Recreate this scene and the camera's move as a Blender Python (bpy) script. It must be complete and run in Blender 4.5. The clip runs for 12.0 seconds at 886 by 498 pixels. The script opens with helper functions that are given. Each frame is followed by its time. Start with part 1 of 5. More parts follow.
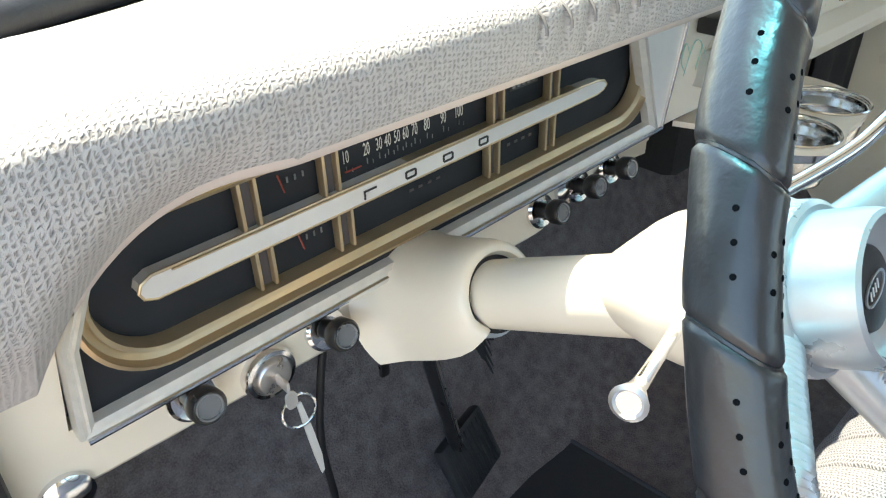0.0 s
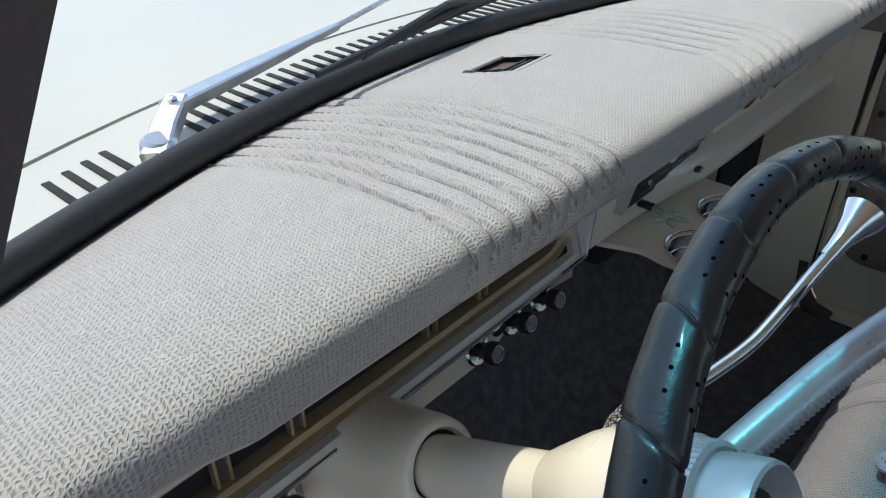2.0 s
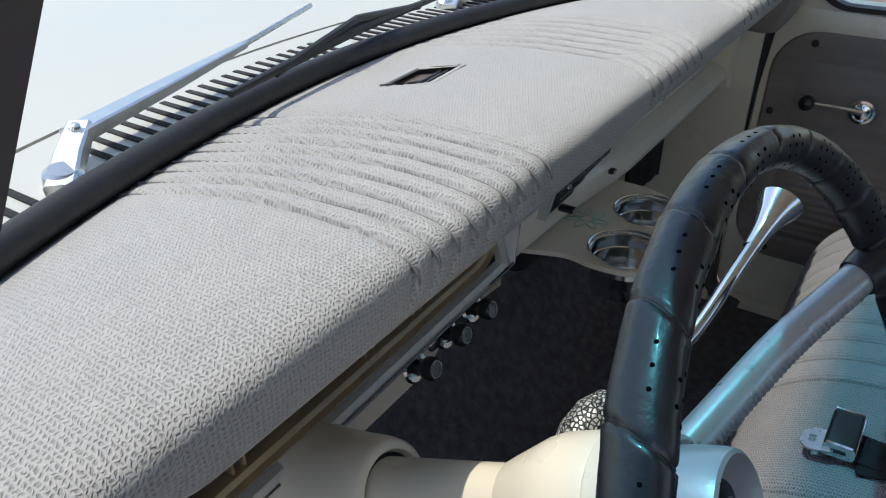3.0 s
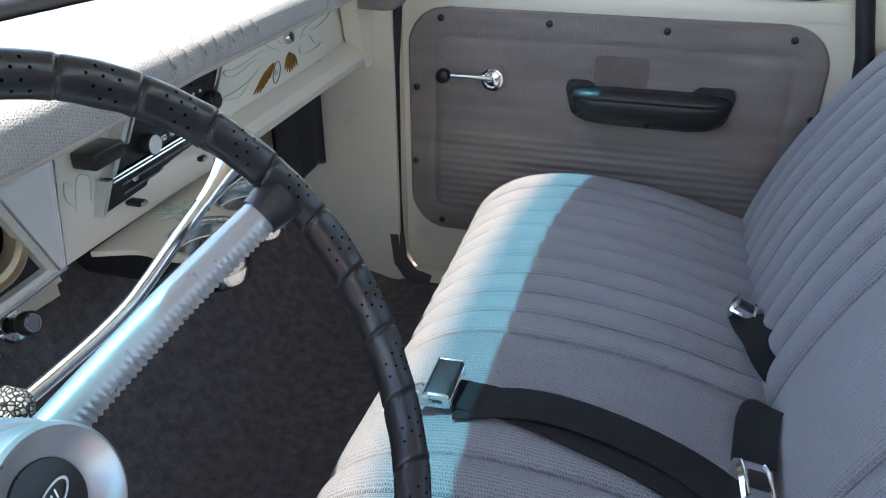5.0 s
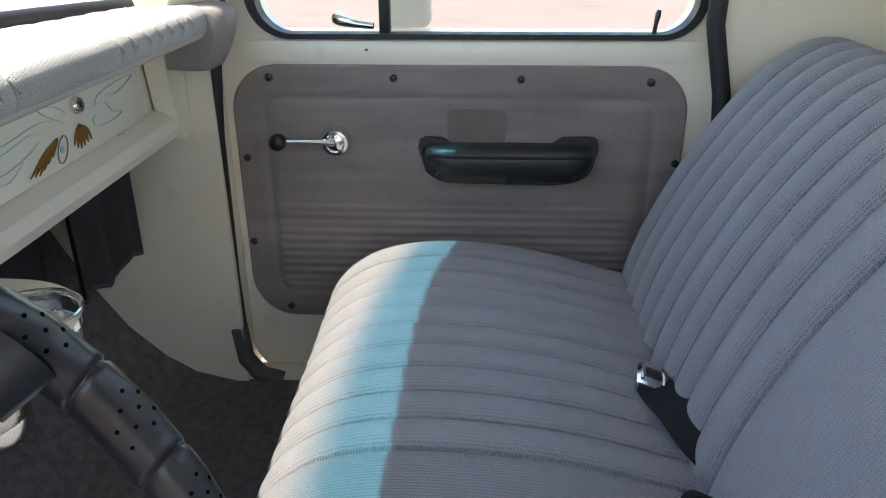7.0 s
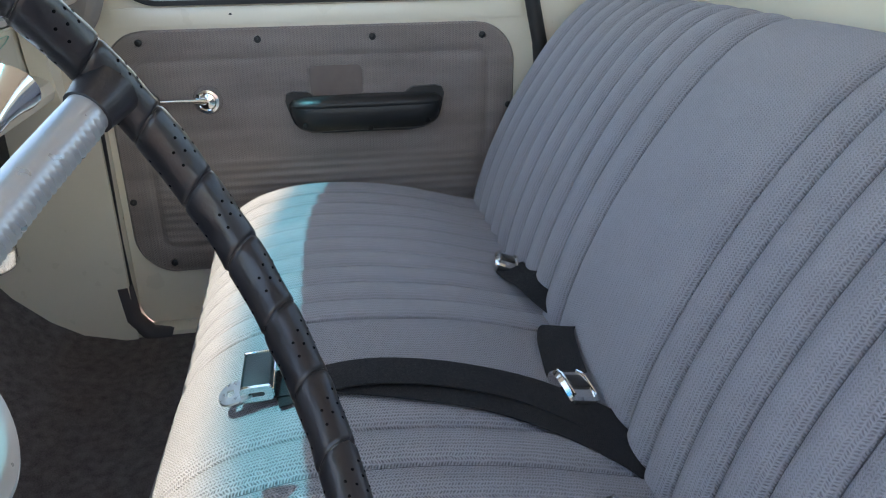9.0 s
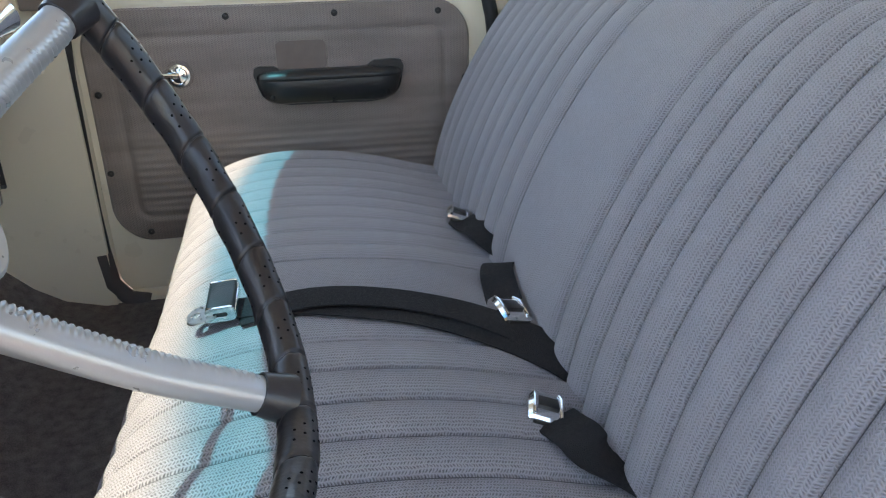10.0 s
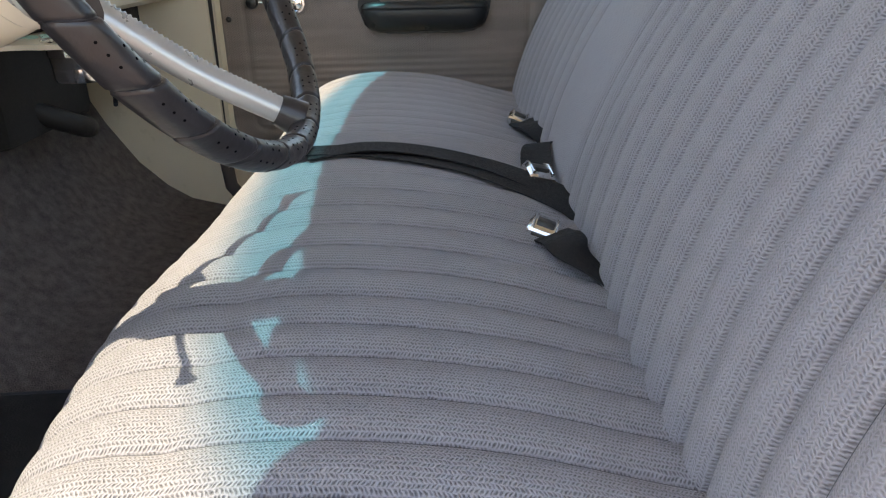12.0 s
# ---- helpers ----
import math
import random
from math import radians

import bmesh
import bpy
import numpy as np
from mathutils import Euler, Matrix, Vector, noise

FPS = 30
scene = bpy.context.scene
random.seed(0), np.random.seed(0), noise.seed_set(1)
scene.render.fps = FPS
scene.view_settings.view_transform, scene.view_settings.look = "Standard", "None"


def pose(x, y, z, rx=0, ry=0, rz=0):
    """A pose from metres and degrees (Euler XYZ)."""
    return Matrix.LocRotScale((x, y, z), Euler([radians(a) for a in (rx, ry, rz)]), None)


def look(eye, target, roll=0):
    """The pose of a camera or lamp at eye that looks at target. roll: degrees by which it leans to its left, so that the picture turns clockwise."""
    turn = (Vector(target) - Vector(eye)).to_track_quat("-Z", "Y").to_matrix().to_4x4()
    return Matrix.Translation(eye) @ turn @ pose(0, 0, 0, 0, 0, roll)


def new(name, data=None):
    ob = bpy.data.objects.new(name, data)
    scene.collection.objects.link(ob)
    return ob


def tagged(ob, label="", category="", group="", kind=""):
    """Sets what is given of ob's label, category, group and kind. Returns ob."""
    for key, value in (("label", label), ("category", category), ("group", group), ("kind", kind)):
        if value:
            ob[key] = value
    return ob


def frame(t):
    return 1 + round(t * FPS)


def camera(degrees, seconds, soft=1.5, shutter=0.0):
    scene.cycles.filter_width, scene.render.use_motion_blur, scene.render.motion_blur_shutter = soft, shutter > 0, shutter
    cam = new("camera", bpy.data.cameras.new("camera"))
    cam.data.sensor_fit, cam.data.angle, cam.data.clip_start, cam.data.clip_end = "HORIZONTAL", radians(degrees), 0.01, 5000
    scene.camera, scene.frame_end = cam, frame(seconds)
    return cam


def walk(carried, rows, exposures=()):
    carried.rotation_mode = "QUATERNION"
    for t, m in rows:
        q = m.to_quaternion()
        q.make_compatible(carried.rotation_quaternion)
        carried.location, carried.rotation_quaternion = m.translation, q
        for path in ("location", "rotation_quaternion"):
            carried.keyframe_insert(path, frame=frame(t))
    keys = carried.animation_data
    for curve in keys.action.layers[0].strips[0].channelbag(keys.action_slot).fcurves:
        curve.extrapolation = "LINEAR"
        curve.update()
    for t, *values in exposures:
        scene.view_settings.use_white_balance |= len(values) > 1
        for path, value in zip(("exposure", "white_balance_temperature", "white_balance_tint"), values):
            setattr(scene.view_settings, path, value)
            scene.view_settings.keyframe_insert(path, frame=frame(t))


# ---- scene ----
cam = camera(61.5, 12.0, 1.15)
PATH = [
    (0, (-0.657, -0.35, 0.846), (0.511, 0.879, -0.216), -0.5),
    (0.5, (-0.648, -0.38, 0.914), (0.514, 0.865, -0.134), -0.2),
    (1, (-0.641, -0.393, 0.939), (0.528, 0.843, -0.113), 0.0),
    (1.5, (-0.634, -0.361, 0.963), (0.578, 0.836, -0.084), 0.1),
    (2, (-0.634, -0.328, 0.972), (0.654, 0.791, -0.073), 0.4),
    (2.5, (-0.635, -0.311, 0.969), (0.736, 0.718, -0.061), 0.5),
    (2.7, (-0.638, -0.305, 0.967), (0.768, 0.689, -0.05), 0.5),
    (4.3, (-0.589, -0.415, 0.938), (1.024, 0.228, -0.055), -0.1),
    (4.5, (-0.57, -0.451, 0.931), (1.067, 0.139, -0.055), -0.2),
    (5, (-0.523, -0.517, 0.917), (1.158, -0.039, -0.054), -0.2),
    (5.5, (-0.454, -0.535, 0.892), (1.285, -0.168, -0.026), 0.0),
    (6, (-0.398, -0.511, 0.881), (1.391, -0.245, 0.028), -0.1),
    (6.5, (-0.363, -0.487, 0.872), (1.449, -0.308, 0.043), -0.1),
    (8.5, (-0.484, -0.419, 0.821), (1.336, -0.658, 0.028), -0.5),
    (9, (-0.561, -0.415, 0.805), (1.247, -0.74, 0.015), -0.5),
    (9.5, (-0.617, -0.441, 0.792), (1.188, -0.787, 0.004), -0.8),
    (10, (-0.674, -0.44, 0.771), (1.129, -0.801, -0.016), -1.1),
    (10.5, (-0.743, -0.452, 0.707), (1.063, -0.813, -0.074), -1.4),
    (11, (-0.771, -0.446, 0.672), (1.041, -0.786, -0.104), -1.3),
    (11.5, (-0.818, -0.492, 0.654), (1.011, -0.736, -0.115), -1.2),
    (12, (-0.887, -0.527, 0.648), (0.963, -0.545, -0.112), -1.4),
]
walk(cam, [(t, look(eye, target, roll)) for t, eye, target, roll in PATH], [(0, 2.75, 7700, 6), (0.5, 1.45, 6900, 5), (1.0, 1.10, 6950, 5), (1.5, 0.90, 6800, 6), (2.5, 0.70, 6800, 9), (4.3, 1.34, 6500, 9), (4.6, 1.75, 6500, 11), (5.0, 2.25, 6800, 11), (5.5, 2.55, 7150, 11), (6.0, 2.2, 7200, 11), (6.5, 2.1, 7250, 11), (8.5, 2.15, 7250, 10), (9.5, 2.35, 7400, 10), (10.5, 2.4, 7950, 12), (11.0, 2.42, 8150, 12), (12, 2.25, 8500, 12)])

# ---- light: high sun ahead of the truck, a little to the driver's side ----
SUN = Vector((-0.12, 0.345, 1.0)).normalized()
world = bpy.data.worlds.new("sky")
scene.world = world
world.use_nodes = True
wn = world.node_tree.nodes
sky = wn.new("ShaderNodeTexSky")
sky.sky_type = "NISHITA"
sky.sun_disc = False
sky.sun_elevation = math.asin(SUN.z)
sky.sun_rotation = math.atan2(SUN.x, SUN.y)
wn["Background"].inputs["Strength"].default_value = 0.15
world.node_tree.links.new(sky.outputs[0], wn["Background"].inputs["Color"])
sun = new("sun", bpy.data.lights.new("sun", "SUN"))
sun.data.energy, sun.data.angle, sun.data.color = 2.25, radians(0.53), (1.0, 0.95, 0.87)
sun.matrix_world = look(SUN * 30, (0, 0, 0))


# ---- materials ----
def material(name, color, rough=0.5, metal=0.0, vary=0.12, grain=40.0, bump=0.0, bump_scale=300.0, spec=0.5, coat=0.0):
    m = bpy.data.materials.new(name)
    m.use_nodes = True
    n, l = m.node_tree.nodes, m.node_tree.links
    b = n["Principled BSDF"]
    b.inputs["Roughness"].default_value, b.inputs["Metallic"].default_value = rough, metal
    b.inputs["Specular IOR Level"].default_value = spec
    b.inputs["Coat Weight"].default_value = coat
    b.inputs["Coat Roughness"].default_value = 0.08
    co = n.new("ShaderNodeTexCoord")
    a, c = n.new("ShaderNodeTexNoise"), n.new("ShaderNodeTexNoise")
    a.inputs["Scale"].default_value, a.inputs["Detail"].default_value = grain, 4.0
    c.inputs["Scale"].default_value, c.inputs["Detail"].default_value = grain * 0.12, 3.0
    add = n.new("ShaderNodeMath")
    add.operation = "ADD"
    for q, k in ((a, 0), (c, 1)):
        l.new(co.outputs["Object"], q.inputs["Vector"])
        l.new(q.outputs["Fac"], add.inputs[k])
    r = n.new("ShaderNodeMapRange")
    r.inputs["From Min"].default_value, r.inputs["From Max"].default_value = 0.6, 1.4
    r.inputs["To Min"].default_value, r.inputs["To Max"].default_value = 1.0 - vary, 1.0 + vary
    l.new(add.outputs[0], r.inputs["Value"])
    mul = n.new("ShaderNodeVectorMath")
    mul.operation = "SCALE"
    mul.inputs[0].default_value = color
    l.new(r.outputs[0], mul.inputs["Scale"])
    l.new(mul.outputs[0], b.inputs["Base Color"])
    rr = n.new("ShaderNodeMapRange")
    rr.inputs["From Min"].default_value, rr.inputs["From Max"].default_value = 0.3, 0.7
    rr.inputs["To Min"].default_value, rr.inputs["To Max"].default_value = max(0.02, rough * 0.82), min(1.0, rough * 1.18)
    l.new(a.outputs["Fac"], rr.inputs["Value"])
    l.new(rr.outputs[0], b.inputs["Roughness"])
    if bump:
        f = n.new("ShaderNodeTexNoise")
        f.inputs["Scale"].default_value, f.inputs["Detail"].default_value = bump_scale, 3.0
        l.new(co.outputs["Object"], f.inputs["Vector"])
        bp = n.new("ShaderNodeBump")
        bp.inputs["Strength"].default_value, bp.inputs["Distance"].default_value = bump, 0.002
        l.new(f.outputs["Fac"], bp.inputs["Height"])
        l.new(bp.outputs[0], b.inputs["Normal"])
    return m


def knit(name, color, wale, course, depth, dark=0.4, loose=0.3, dash=(0.46, 0.24), rough=0.92, slant=0.75, slack=1.0):
    """A tuck knit: slanted open dashes between the loops, leaning the other way in each next wale, laid out in metres on the UV map.
    slack: how open it is where the cloth is not pulled (mesh attribute stretch = 0)."""
    m = material(name, color, rough, vary=0.07, grain=60.0, spec=0.15)
    n, l = m.node_tree.nodes, m.node_tree.links
    b = n["Principled BSDF"]
    uv = n.new("ShaderNodeUVMap")
    sep = n.new("ShaderNodeSeparateXYZ")
    l.new(uv.outputs[0], sep.inputs[0])

    def op(kind, x, y=None):
        q = n.new("ShaderNodeMath")
        q.operation = kind
        for k, v in enumerate((x, y)):
            if v is None:
                continue
            if isinstance(v, (int, float)):
                q.inputs[k].default_value = v
            else:
                l.new(v, q.inputs[k])
        return q.outputs[0]

    def cloud(scale, size):
        q = n.new("ShaderNodeTexNoise")
        q.inputs["Scale"].default_value = scale
        l.new(uv.outputs[0], q.inputs["Vector"])
        return op("MULTIPLY", op("SUBTRACT", q.outputs["Fac"], 0.5), size)

    u = op("ADD", op("DIVIDE", sep.outputs[0], wale), cloud(90.0, loose))
    f = op("SUBTRACT", op("FRACT", u), 0.5)
    lean = op("SUBTRACT", op("MULTIPLY", op("ROUND", op("FRACT", op("MULTIPLY", op("FLOOR", u), 0.5))), 2.0), 1.0)
    v = op("ADD", op("ADD", op("ADD", op("DIVIDE", sep.outputs[1], course), op("MULTIPLY", lean, 0.25)), cloud(380.0, loose * 1.4)), op("MULTIPLY", op("MULTIPLY", f, lean), slant))
    g = op("SUBTRACT", op("FRACT", v), 0.5)

    def inside(q, half):
        e = op("DIVIDE", q, half)
        return op("MAXIMUM", op("SUBTRACT", 1.0, op("MULTIPLY", e, e)), 0.0)

    uneven = op("ADD", cloud(520.0, 1.5), 0.85)
    pull = n.new("ShaderNodeAttribute")
    pull.attribute_name = "stretch"
    opened = op("MINIMUM", op("ADD", op("MULTIPLY", pull.outputs["Fac"], 1.0 - slack), slack), 1.0)
    pit = op("MULTIPLY", op("MINIMUM", op("MULTIPLY", op("MULTIPLY", inside(f, dash[0]), inside(g, dash[1])), uneven), 1.0), opened)
    high = op("SUBTRACT", op("MULTIPLY", op("MULTIPLY", op("ABSOLUTE", g), 0.5), 1.0), pit)
    bp = n.new("ShaderNodeBump")
    bp.inputs["Strength"].default_value, bp.inputs["Distance"].default_value = 1.0, depth
    l.new(high, bp.inputs["Height"])
    l.new(bp.outputs[0], b.inputs["Normal"])
    # the openings are darker than the rest, by the factor dark
    sc = n.new("ShaderNodeVectorMath")
    sc.operation = "SCALE"
    l.new(b.inputs["Base Color"].links[0].from_socket, sc.inputs[0])
    l.new(op("SUBTRACT", 1.0, op("MULTIPLY", pit, 1.0 - dark)), sc.inputs["Scale"])
    l.new(sc.outputs[0], b.inputs["Base Color"])
    b.inputs["Sheen Weight"].default_value = 0.15
    return m


def glass(name, low, high, z0, z1, gloss=0.06):
    """Clear pane whose tint goes from low to high between two heights."""
    m = bpy.data.materials.new(name)
    m.use_nodes = True
    n, l = m.node_tree.nodes, m.node_tree.links
    n.remove(n["Principled BSDF"])
    co, sep, mr, mix = n.new("ShaderNodeTexCoord"), n.new("ShaderNodeSeparateXYZ"), n.new("ShaderNodeMapRange"), n.new("ShaderNodeMix")
    l.new(co.outputs["Object"], sep.inputs[0])
    mr.inputs["From Min"].default_value, mr.inputs["From Max"].default_value = z0, z1
    mr.interpolation_type = "SMOOTHSTEP"
    l.new(sep.outputs[2], mr.inputs["Value"])
    mix.data_type = "RGBA"
    mix.inputs[6].default_value, mix.inputs[7].default_value = (*low, 1), (*high, 1)
    l.new(mr.outputs[0], mix.inputs[0])
    tr, gl, lw, sh = n.new("ShaderNodeBsdfTransparent"), n.new("ShaderNodeBsdfGlossy"), n.new("ShaderNodeLayerWeight"), n.new("ShaderNodeMixShader")
    fr, pw = n.new("ShaderNodeMath"), n.new("ShaderNodeMath")
    gl.inputs["Roughness"].default_value = 0.02
    pw.operation, pw.inputs[1].default_value = "POWER", 5.0
    fr.operation, fr.inputs[1].default_value = "MULTIPLY", 0.35
    l.new(lw.outputs["Facing"], pw.inputs[0])
    l.new(pw.outputs[0], fr.inputs[0])
    l.new(mix.outputs[2], tr.inputs[0])
    l.new(fr.outputs[0], sh.inputs[0])
    l.new(tr.outputs[0], sh.inputs[1])
    l.new(gl.outputs[0], sh.inputs[2])
    l.new(sh.outputs[0], n["Material Output"].inputs[0])
    return m


M_PAD = knit("light_grey_knit", (0.435, 0.418, 0.408), 0.0031, 0.0030, 0.00075, 0.55, 1.3, (0.40, 0.32), 0.92, 0.4, 0.40)
M_SEAT = knit("blue_grey_knit", (0.327, 0.321, 0.347), 0.0039, 0.0028, 0.0013, 0.15, 0.8, (0.47, 0.36), 0.92, 0.8, 0.15)
M_CREAM = material("cream_enamel", (0.80, 0.725, 0.595), 0.32, vary=0.03, grain=14, bump=0.03, bump_scale=220, coat=0.35)
M_WHITE = material("white_body_paint", (0.53, 0.52, 0.475), 0.45, vary=0.02, grain=6, coat=0.15)
M_CARPET = material("charcoal_loop_carpet", (0.150, 0.136, 0.138), 0.98, vary=0.50, grain=520, bump=1.0, bump_scale=420, spec=0.1)
M_MAT = material("black_rubber_mat", (0.022, 0.024, 0.028), 0.6, vary=0.25, grain=60, bump=0.25, bump_scale=400)
M_BIND = material("blue_black_binding", (0.030, 0.036, 0.050), 0.6, vary=0.2, grain=200, bump=0.5, bump_scale=700)
M_RUBBER = material("black_rubber", (0.013, 0.013, 0.015), 0.55, vary=0.25, grain=50, bump=0.15, bump_scale=300)
M_LEATHER = material("black_leather", (0.017, 0.0165, 0.020), 0.38, vary=0.35, grain=90, bump=0.20, bump_scale=190, coat=0.22)
M_VINYL = material("black_vinyl", (0.018, 0.019, 0.021), 0.38, vary=0.2, grain=60, bump=0.2, bump_scale=600)
M_CHROME = material("chrome", (0.80, 0.80, 0.80), 0.10, metal=1.0, vary=0.04, grain=30)
M_STEEL = material("brushed_steel", (0.60, 0.60, 0.60), 0.30, metal=1.0, vary=0.08, grain=120, bump=0.08, bump_scale=500)
M_POLISH = material("polished_steel", (0.66, 0.65, 0.63), 0.16, metal=1.0, vary=0.06, grain=60)
M_ALU = material("satin_aluminium", (0.66, 0.67, 0.68), 0.34, metal=1.0, vary=0.06, grain=80, bump=0.05, bump_scale=600)
M_GOLD = material("yellowed_bright_trim", (0.55, 0.435, 0.28), 0.36, metal=0.78, vary=0.08, grain=70)
M_FACE = material("black_gauge_face", (0.017, 0.020, 0.025), 0.55, spec=0.30, vary=0.25, grain=40)
M_BLACK = material("black_plastic", (0.015, 0.015, 0.016), 0.32, vary=0.2, grain=60, bump=0.05, bump_scale=500)
M_WEB = material("black_webbing", (0.014, 0.014, 0.016), 0.75, vary=0.3, grain=300, bump=0.6, bump_scale=900, spec=0.25)
M_PATCH = material("smooth_brown_grey_vinyl", (0.15, 0.115, 0.103), 0.42, vary=0.15, grain=60, bump=0.1)
M_SEAM = material("dark_grey_thread", (0.10, 0.10, 0.112), 0.9, vary=0.3, grain=300)
M_BRIGHT = material("dulled_bright_trim", (0.72, 0.71, 0.68), 0.38, metal=0.75, vary=0.08, grain=90)
M_DISC = material("dark_grey_disc", (0.16, 0.165, 0.17), 0.3, vary=0.15, grain=120)
M_VISOR = material("grey_brown_vinyl", (0.085, 0.075, 0.078), 0.7, vary=0.12, grain=30, bump=0.1)
M_BEZEL = material("dulled_grey_bezel", (0.66, 0.63, 0.57), 0.45, metal=0.20, vary=0.14, grain=120, bump=0.08)
M_CAP = material("grey_brown_end_vinyl", (0.26, 0.225, 0.21), 0.6, vary=0.08, grain=40, bump=0.08)
M_BROW = material("warm_grey_vinyl_edge", (0.56, 0.49, 0.45), 0.55, vary=0.06, grain=30, bump=0.05)
# colour of the shadow lines laid in the pad's seams
M_SEAM_SHADE = material("grey_seam_shade", (0.20, 0.195, 0.195), 0.9, vary=0.3, grain=300)
M_INK = material("faded_white_ink", (0.62, 0.61, 0.56), 0.6, vary=0.05)
M_RED = material("red_needle", (0.30, 0.045, 0.03), 0.5, vary=0.05)
M_AQUA = material("aqua_pinstripe", (0.36, 0.60, 0.52), 0.4, vary=0.12)
M_BROWN = material("brown_gold_pinstripe", (0.26, 0.13, 0.02), 0.4, vary=0.35, grain=200)
M_DIRT = material("pale_tan_gravel", (0.245, 0.190, 0.168), 0.95, vary=0.16, grain=9, bump=0.5, bump_scale=60, spec=0.1)
M_DARK = material("dark_felt_and_slot_shade", (0.021, 0.021, 0.023), 0.95, vary=0.3, grain=200, bump=0.4, bump_scale=500)
M_SILVER = material("silver_paint", (0.45, 0.465, 0.48), 0.32, metal=0.50, vary=0.06, grain=70, bump=0.06, bump_scale=300)
M_HOLE = material("black_hole", (0.005, 0.005, 0.006), 1.0, vary=0.1, spec=0.0)
M_SATIN = material("pale_satin_trim", (0.72, 0.71, 0.68), 0.42, metal=0.28, vary=0.05, grain=90, bump=0.04, bump_scale=400)
M_CARD = material("white_enamel", (0.74, 0.73, 0.70), 0.4, vary=0.04)


def crackle():
    """Black rubber under flakes of silver paint."""
    m = material("silver_crackle_boot", (0.60, 0.60, 0.58), 0.4, metal=0.5, vary=0.25, grain=200)
    n, l = m.node_tree.nodes, m.node_tree.links
    b = n["Principled BSDF"]
    co, vo, mr, sc, bp = n.new("ShaderNodeTexCoord"), n.new("ShaderNodeTexVoronoi"), n.new("ShaderNodeMapRange"), n.new("ShaderNodeVectorMath"), n.new("ShaderNodeBump")
    vo.feature = "DISTANCE_TO_EDGE"
    vo.inputs["Scale"].default_value = 330.0
    l.new(co.outputs["Object"], vo.inputs["Vector"])
    mr.inputs["From Min"].default_value, mr.inputs["From Max"].default_value = 0.05, 0.22
    mr.inputs["To Min"].default_value = 0.03
    l.new(vo.outputs["Distance"], mr.inputs["Value"])
    sc.operation = "SCALE"
    l.new(b.inputs["Base Color"].links[0].from_socket, sc.inputs[0])
    l.new(mr.outputs[0], sc.inputs["Scale"])
    l.new(sc.outputs[0], b.inputs["Base Color"])
    bp.inputs["Strength"].default_value, bp.inputs["Distance"].default_value = 0.8, 0.001
    l.new(mr.outputs[0], bp.inputs["Height"])
    l.new(bp.outputs[0], b.inputs["Normal"])
    return m


M_WRAP = crackle()
M_WIND = glass("windscreen_glass", (0.90, 0.94, 0.93), (0.075, 0.385, 0.545), 1.053, 1.118)
M_PANE = glass("clear_glass", (0.93, 0.95, 0.94), (0.93, 0.95, 0.94), 5, 6)


def door_vinyl():
    """Grey-brown vinyl with a fine woven emboss and streaks worn along its length."""
    m = knit("woven_grey_vinyl", (0.285, 0.240, 0.219), 0.0060, 0.0036, 0.0008, 0.50, 0.3, (0.46, 0.26), 0.55, 1.0)
    n, l = m.node_tree.nodes, m.node_tree.links
    b = n["Principled BSDF"]
    co = n.new("ShaderNodeTexCoord")
    mp = n.new("ShaderNodeMapping")
    mp.inputs["Scale"].default_value = (1, 1, 9)
    st = n.new("ShaderNodeTexNoise")
    st.inputs["Scale"].default_value, st.inputs["Detail"].default_value = 4.0, 5.0
    l.new(co.outputs["Object"], mp.inputs["Vector"])
    l.new(mp.outputs[0], st.inputs["Vector"])
    mr = n.new("ShaderNodeMapRange")
    mr.inputs["From Min"].default_value, mr.inputs["From Max"].default_value = 0.35, 0.7
    mr.inputs["To Min"].default_value, mr.inputs["To Max"].default_value = 0.86, 1.16
    l.new(st.outputs["Fac"], mr.inputs["Value"])
    sc = n.new("ShaderNodeVectorMath")
    sc.operation = "SCALE"
    l.new(b.inputs["Base Color"].links[0].from_socket, sc.inputs[0])
    l.new(mr.outputs[0], sc.inputs["Scale"])
    l.new(sc.outputs[0], b.inputs["Base Color"])
    return m


M_DOORV = door_vinyl()


